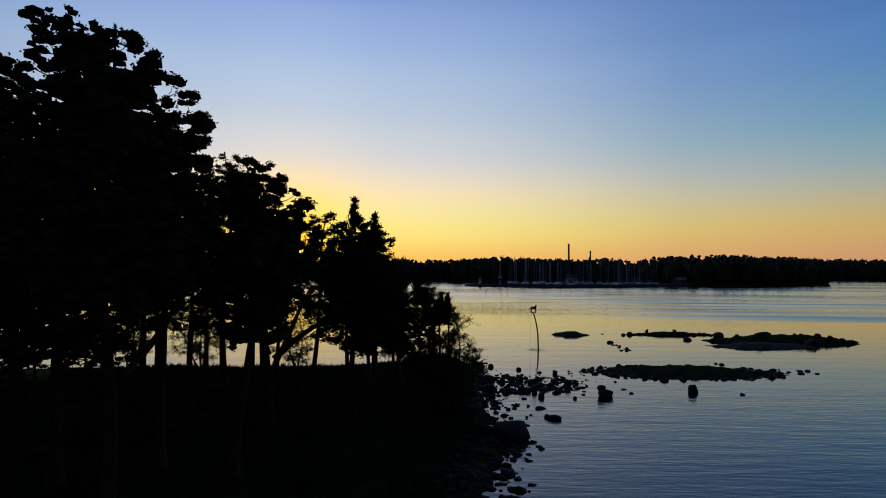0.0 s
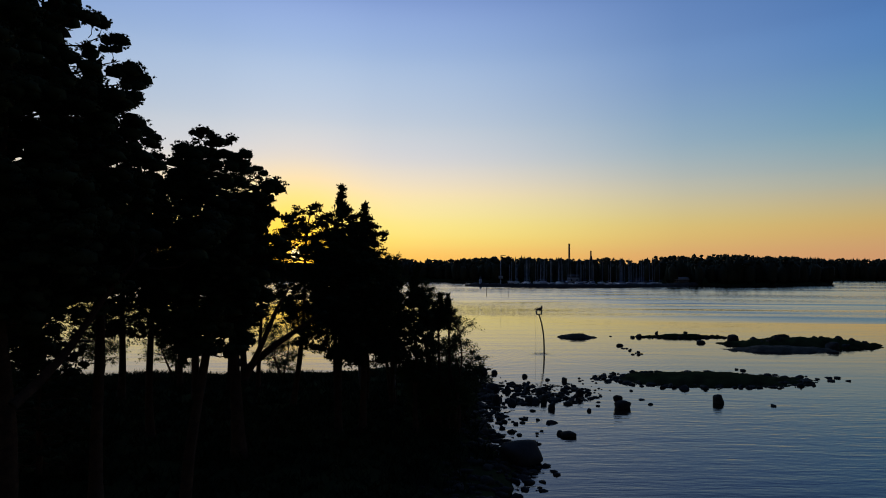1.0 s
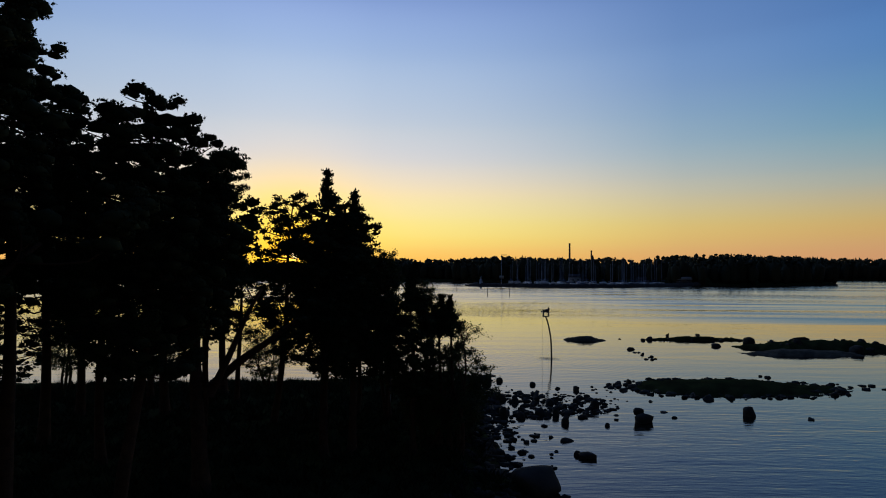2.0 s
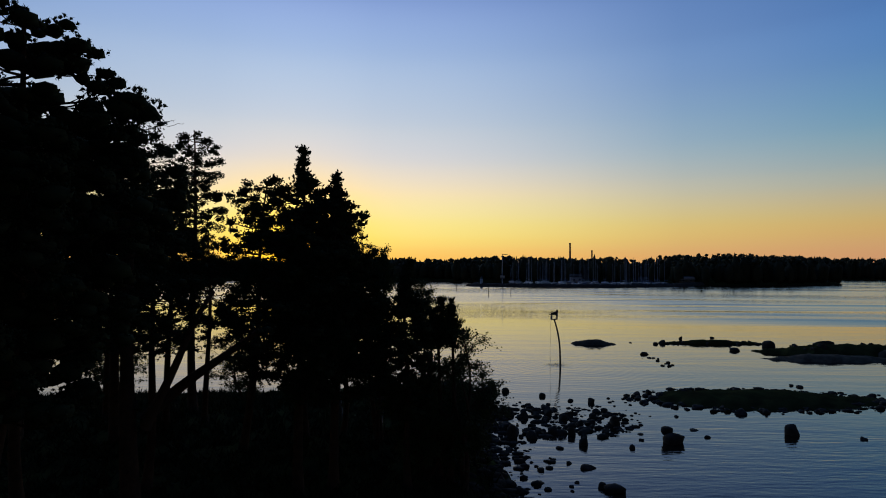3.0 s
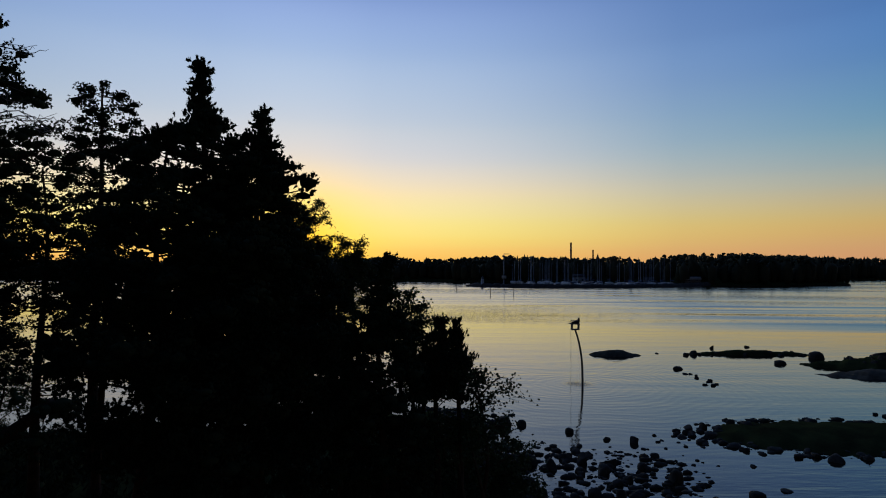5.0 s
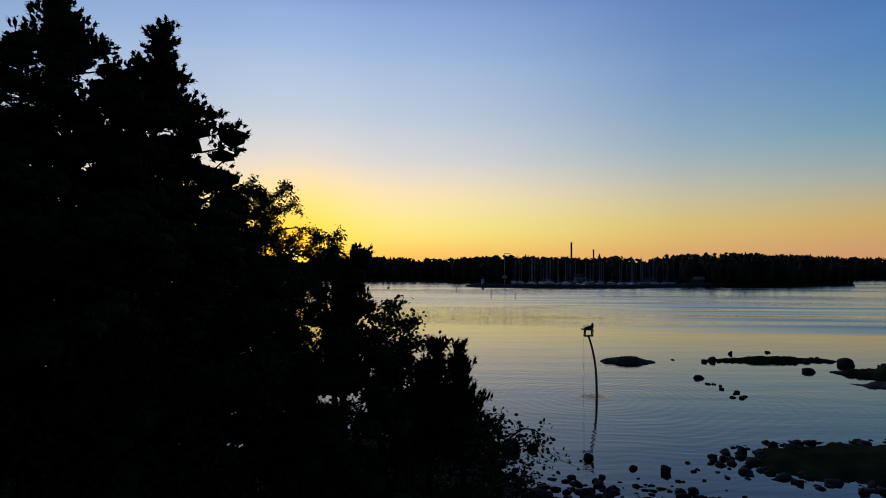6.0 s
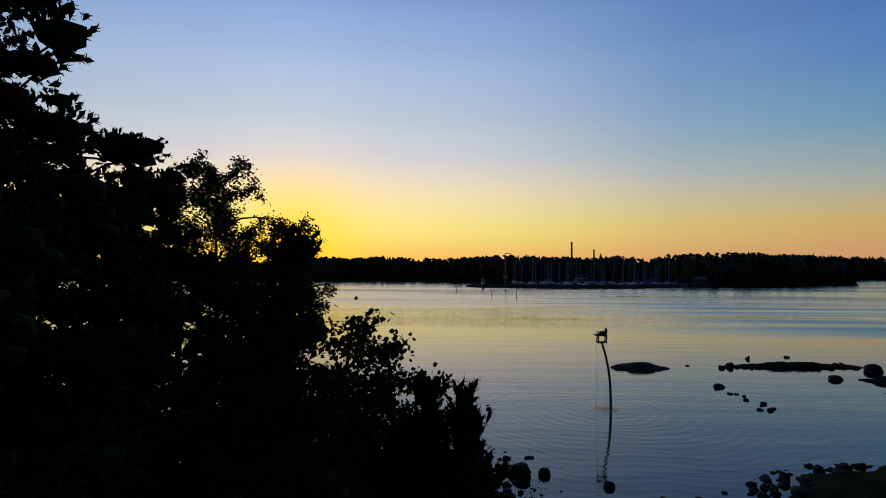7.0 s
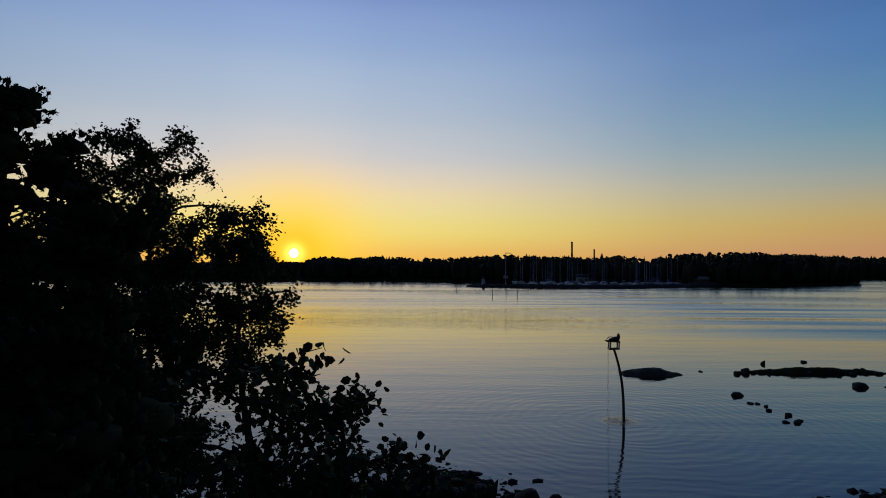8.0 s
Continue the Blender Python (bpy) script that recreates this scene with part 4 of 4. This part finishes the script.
def fountain():
    f = empty_at("fountain_sculpture", POLE[0], POLE[1], 0)
    pts = []
    for u in np.linspace(0, 1, 22):
        bend = max(0, u - 0.45) / 0.55
        pts.append((-0.12 * u - 0.42 * bend ** 2.2, 0, -1.5 + 5.15 * u))
    part("pole", Geo().add(*tube(pts, np.linspace(0.085, 0.06, 22), 12)).mesh("pole", M_STEEL, True), f, "bowed steel pole rising out of the water")
    tx, tz = pts[-1][0], pts[-1][2]
    fr = Geo()
    for a, b in (((-0.26, 0.0), (0.24, 0.02)), ((-0.24, 0), (-0.2, 0.4)), ((0.22, 0), (0.24, 0.42)), ((-0.42, 0.42), (0.28, 0.38))):
        for yy in (-0.16, 0.16):
            fr.add(*tube([(tx + a[0], yy, tz + a[1]), (tx + b[0], yy, tz + b[1])], 0.038, 8))
    for xx, zz in ((-0.26, 0), (0.24, 0.02), (-0.22, 0.4), (0.26, 0.4)):
        fr.add(*tube([(tx + xx, -0.17, tz + zz), (tx + xx, 0.17, tz + zz)], 0.034, 8))
    part("frame", fr.mesh("frame", M_STEEL, True), f, "open box frame of dark tube")
    bm = bmesh.new()
    for (cx, cz, sx, sy, sz) in ((0.1, 0.52, 0.2, 0.16, 0.13), (-0.08, 0.49, 0.19, 0.14, 0.08), (0.24, 0.62, 0.085, 0.11, 0.2)):
        bmesh.ops.create_icosphere(bm, subdivisions=3, radius=1, matrix=Matrix.Translation((tx + cx, 0, tz + cz)) @ Matrix.Diagonal((sx, sy, sz, 1)))
    me = bpy.data.meshes.new("body")
    bm.to_mesh(me)
    bm.free()
    me.materials.append(M_BRONZE)
    part("body", me, f, "rounded dark metal form")
    sp = Geo()
    arc = [(tx - 0.16 + 0.18 * math.cos(a), 0, tz + 0.49 + 0.14 * math.sin(a)) for a in np.linspace(0.2, 2.9, 9)]
    sp.add(*tube(arc, 0.025, 7))
    part("handle", sp.mesh("handle", M_STEEL, True), f)
    rng = np.random.RandomState(3)
    for x0, n in ((-0.3, 150), (0.22, 60)):
        g = Geo()
        for i in range(n):
            u = rng.rand()
            z = tz - 0.05 - (tz - 0.05) * u
            w = 0.012 + 0.02 * u
            c = np.array([tx + x0 + rng.normal() * w * 1.4, rng.normal() * w * 1.4, z])
            r = rng.uniform(0.004, 0.009)
            g.add(*tube([c + [0, 0, r * 5], c, c - [0, 0, r * 4]], [0.001, r, 0.001], 5, False))
        part("water_jet", g.mesh("water_jet", M_DROPS), f, "thin falling string of water drops")
    return tagged(f, "bowed steel pole fountain with a framed metal form dripping water", "sculpture")


fountain()

# ---- far shore: woods, breakwater, marina ----


CANOPY = [(-620, 13), (-105, 11.4), (-87, 11.4), (-77, 15), (-56, 14.2), (-36, 16), (-22, 15), (-16, 13.4), (5, 14.6), (27, 16.2), (49, 16.7), (68, 16.4), (90, 14.8), (107, 16.6), (119, 16), (126, 13.2), (131, 16), (140, 17.6), (165, 18.2), (186, 18.7), (211, 17.8), (236, 17.4), (262, 16.4), (300, 16.8), (720, 18)]


def far_woods():
    """Mixed wood along the far shore: pointed spruces and rounder pines and birches over a closed edge of brush."""
    rng = np.random.RandomState(8)
    bv, bf = LUMP_V, LUMP_F
    nb = len(bv)
    cen, siz = [], []
    tiers = Geo()
    for i in range(2000):
        x = rng.uniform(-330, 560) if i % 6 else rng.uniform(-620, 720)
        row = rng.rand()
        y = float(lerp(x, FAR_Y)) + 3 + 80 * row ** 1.4
        z = float(ground_height(x, y))
        up = float(lerp(x * 385 / (y - 5), CANOPY)) - 7.9
        top = 7.9 + up * (y - 5) / 385 * rng.uniform(0.84, 1.03) - 2.0 * (1 - row) * rng.rand()
        h = max(top - z, 3.0)
        if rng.rand() < 0.4:
            w = rng.uniform(1.1, 1.9)
            for q in range(3):
                zz, ww = z + h * (0.3 + 0.26 * q), w * (1 - 0.27 * q)
                k = np.arange(6) * 1.047 + rng.rand()
                rim = np.stack([x + np.cos(k) * ww * rng.uniform(0.7, 1.2, 6), y + np.sin(k) * ww, zz + rng.normal(size=6) * 0.25], 1)
                tiers.add(np.concatenate([rim, [(x, y, min(zz + h * 0.42, z + h))]]), [(a, (a + 1) % 6, 6) for a in range(6)])
        else:
            for q in range(6):
                cen.append((x + rng.normal() * 0.9, y + rng.normal() * 1.1, z + h * (1 - 0.45 * rng.rand()) - 0.7))
                r = rng.uniform(0.7, 1.5)
                siz.append((r, r, r * 0.7))
        if row < 0.75:
            cen.append((x, y - 1, z + 0.38 * h))
            siz.append((2.6, 2.0, 0.46 * h))
    cen, siz = np.array(cen), np.array(siz)
    v = cen[:, None] + bv[None] * siz[:, None] * (1 + 0.24 * rng.normal(size=(len(cen), nb, 1)))
    tiers.add(v.reshape(-1, 3), (np.arange(len(cen))[:, None, None] * nb + bf).reshape(-1, 3))
    ob = new("far_woods", tiers.mesh("far_woods", M_FAR))
    return tagged(ob, "dark wooded far shore of pines and birches", "woods", kind="stuff")


far_woods()
MOLE = [(10, 274), (18, 266), (35, 261), (50, 260), (72, 262), (101, 279), (120, 300), (132, 312)]


def breakwater():
    rng = np.random.RandomState(4)
    n, m = 200, 9
    g = Geo()
    v = []
    for i in range(n):
        u = i / (n - 1)
        x = 10 + 122 * u
        y = float(lerp(x, MOLE))
        half = 3.6 * min(1, u * 18 + 0.3)
        top = 1.45 * min(1, u * 16 + 0.4)
        for k in range(m):
            s = k / (m - 1) * 2 - 1
            v.append((x + rng.normal() * 0.2, y + s * half + rng.normal() * 0.15, -1 + (top + 1) * (1 - abs(s) ** 2.2) + rng.normal() * 0.2))
    i = (np.arange(n - 1)[:, None] * m + np.arange(m - 1)[None]).ravel()
    g.add(v, np.stack([i, i + m, i + m + 1, i + 1], 1))
    return tagged(new("breakwater", g.mesh("breakwater", M_WETROCK)), "long low stone breakwater sheltering the marina", "breakwater", kind="structure")


breakwater()


def hull_geo(L, B, D):
    g, st, rows = Geo(), 9, 5
    v = []
    for i in range(st):
        u = i / (st - 1)
        w = B / 2 * (1 - abs(2 * u - 0.85) ** 2.6 * 0.75) if u < 0.98 else 0.03
        w = max(w, 0.03)
        sheer = D * (1 + 0.22 * (2 * u - 0.9) ** 2)
        for k in range(rows):
            s = k / (rows - 1)
            v.append(((u - 0.5) * L, -w * s ** 0.5, -0.4 + (sheer + 0.4) * s))
        for k in range(rows):
            s = 1 - k / (rows - 1)
            v.append(((u - 0.5) * L, w * s ** 0.5, -0.4 + (sheer + 0.4) * s))
    m = rows * 2
    f = []
    for i in range(st - 1):
        for k in range(m):
            k2 = (k + 1) % m
            f.append((i * m + k, i * m + k2, (i + 1) * m + k2, (i + 1) * m + k))
    for k in range(1, m - 1):
        f.append((0, k, k + 1, k + 1))
    return g.add(v, f)


def sailboat(L, mast, hull_mat):
    b = empty_at("sailing_boat", 0, 0, 0)
    part("hull", hull_geo(L, L * 0.31, L * 0.11).mesh("hull", hull_mat, True), b)
    cab = Geo()
    v, f = box(-L * 0.12, L * 0.22, -L * 0.09, L * 0.09, L * 0.1, L * 0.16)
    v = [(x * (0.9 if z > L * 0.12 else 1), y * (0.8 if z > L * 0.12 else 1), z) for x, y, z in v]
    part("cabin", cab.add(v, f).mesh("cabin", M_WHITE), b)
    mast_ob = part("mast", Geo().add(*tube([(L * 0.06, 0, L * 0.1), (L * 0.06, 0, mast)], [0.08, 0.05], 6)).mesh("mast", M_ALU), b, "bare aluminium mast")
    part("boom", Geo().add(*tube([(L * 0.06, 0, L * 0.26), (-L * 0.34, 0, L * 0.25)], 0.13, 6)).mesh("boom", M_CANVAS), mast_ob, "boom with a furled covered sail")
    st = Geo()
    for e in ((L * 0.49, 0, L * 0.13), (-L * 0.48, 0, L * 0.12), (L * 0.04, L * 0.15, L * 0.11), (L * 0.04, -L * 0.15, L * 0.11)):
        st.add(*tube([(L * 0.06, 0, mast * 0.97), e], 0.012, 3))
    part("rigging", st.mesh("rigging", M_STEEL), mast_ob)
    return tagged(b, "moored sailing boat with a bare mast in the marina", "boat", "boats in the marina")


def marina():
    rng = np.random.RandomState(21)
    kinds = [sailboat(9.0, 12.2, M_WHITE), sailboat(7.8, 10.4, M_WHITE), sailboat(10, 13.6, M_BLUE)]
    for i in range(66):
        src = kinds[i % 3]
        u = rng.rand()
        x = 33 + 78 * (0.8 * u + 0.2 * u * u)
        back, front = float(lerp(x, FAR_Y)) - 12, float(lerp(x, MOLE)) + 12
        y = front + (back - front) * rng.rand() ** 0.9
        m = pose(x, y, 0, 0, rng.normal() * 0.6, 90 + rng.normal() * 8 + 180 * (i % 2))
        if i < 3:
            src.matrix_world = m
        else:
            copy_thing(src, m)
    for k in range(3):
        pr = empty_at("pontoon", 42 + 26 * k, 304 - 2 * k, 0)
        part("deck", Geo().add(*box(-1.2, 1.2, -20, 20, 0.25, 0.5)).mesh("deck", M_PLANK), pr)
        for yy in (-18, -6, 6, 18):
            part("pile", Geo().add(*tube([(1.4, yy, -2), (1.4, yy, 1.8)], 0.16, 8)).mesh("pile", M_PLANK), pr)
        tagged(pr, "grey timber pontoon with mooring piles", "pontoon", "pontoons of the marina")


marina()


def chimney(x, y, z0, z1, r):
    c = empty_at("factory_chimney", x, y, z0)
    part("shaft", Geo().add(*tube([(0, 0, 0), (0, 0, z1 - z0)], [r * 1.25, r], 14)).mesh("shaft", M_BRICK, True), c)
    part("rim", Geo().add(*tube([(0, 0, z1 - z0 - 1.5), (0, 0, z1 - z0 + 0.3)], r * 1.12, 14)).mesh("rim", M_BRICK), c)
    tagged(c, "tall slim factory chimney behind the far woods", "chimney", "factory chimneys")


def harbour_house(x, y, w, d, h, roof_mat, wall_mat, label):
    z = max(float(ground_height(x, y)), 0.6) - 0.2
    b = empty_at("harbour_house", x, y, z)
    part("wall", Geo().add(*box(-w / 2, w / 2, -d / 2, d / 2, 0, h)).mesh("wall", wall_mat), b)
    e, r = 0.35, h + 0.32 * d
    v = [(-w / 2 - e, -d / 2 - e, h - 0.1), (w / 2 + e, -d / 2 - e, h - 0.1), (w / 2 + e, 0, r), (-w / 2 - e, 0, r), (w / 2 + e, d / 2 + e, h - 0.1), (-w / 2 - e, d / 2 + e, h - 0.1)]
    part("roof", Geo().add(v, np.array([(0, 1, 2, 3), (3, 2, 4, 5), (0, 3, 5, 5), (1, 4, 2, 2), (0, 5, 4, 1)])).mesh("roof", roof_mat), b)
    for k in range(max(2, int(w / 3))):
        xx = -w / 2 + (k + 0.5) * w / max(2, int(w / 3))
        pane = part("window", Geo().add(*box(xx - 0.5, xx + 0.5, -d / 2 - 0.03, -d / 2 + 0.02, 1.0, 1.85)).mesh("window", M_PANE), b)
        rim = Geo().add(*box(xx - 0.6, xx - 0.5, -d / 2 - 0.07, -d / 2 + 0.02, 0.9, 1.95)).add(*box(xx + 0.5, xx + 0.6, -d / 2 - 0.07, -d / 2 + 0.02, 0.9, 1.95))
        rim.add(*box(xx - 0.5, xx + 0.5, -d / 2 - 0.07, -d / 2 + 0.02, 1.85, 1.95)).add(*box(xx - 0.5, xx + 0.5, -d / 2 - 0.07, -d / 2 + 0.02, 0.9, 1.0))
        part("window_frame", rim.mesh("window_frame", M_WHITE), pane)
    tagged(b, label, "house", "houses by the marina")


harbour_house(74, 341, 6, 5, 3.0, M_ROOF, M_WHITE, "white harbour house behind the moored boats")
harbour_house(109, 327, 8, 4, 2.0, M_ROOF, M_PLANK, "long low boat shed with a pale roof")
harbour_house(124, 314, 8, 4, 2.0, M_WHITE, M_PLANK, "low boat shed with a pale roof beside the marina")
chimney(180, 850, 5, 44.5, 1.2)
chimney(211, 850, 5, 34.5, 1.0)


def post(x, y, h):
    p = new("channel_post", Geo().add(*tube([(x, y, -2), (x, y, h)], [0.11, 0.08], 8)).mesh("channel_post", M_PLANK))
    tagged(p, "thin dark wooden post standing in the bay", "post", "posts in the bay")


post(-5.7, 278, 1.9)
post(4.7, 221, 2.3)
post(13.3, 185, 2.3)
post(20.0, 186, 2.3)


def beacon():
    b = empty_at("harbour_light", 16.6, 267.5, 1.1)
    part("tower", Geo().add(*tube([(0, 0, 0), (0, 0, 2.2)], [0.75, 0.55], 10)).mesh("tower", M_WHITE), b)
    part("lantern", Geo().add(*tube([(0, 0, 2.2), (0, 0, 2.9), (0, 0, 3.4)], [0.42, 0.42, 0.05], 10)).mesh("lantern", M_STEEL), b)
    tagged(b, "small white harbour light on the breakwater", "beacon")
    m = empty_at("lamp_mast", 25.3, 264.5, 1.0)
    part("pole", Geo().add(*tube([(0, 0, 0), (0, 0, 13)], [0.16, 0.1], 8)).mesh("pole", M_ALU), m)
    part("arm", Geo().add(*box(-0.1, 2.2, -0.15, 0.15, 12.7, 12.95)).mesh("arm", M_ALU), m)
    part("sign_board", Geo().add(*box(-0.9, 1.0, -0.2, -0.12, 2.6, 3.8)).mesh("sign_board", M_WHITE), m, "white board")
    tagged(m, "tall pale lamp mast with a white board", "lamp mast")


beacon()
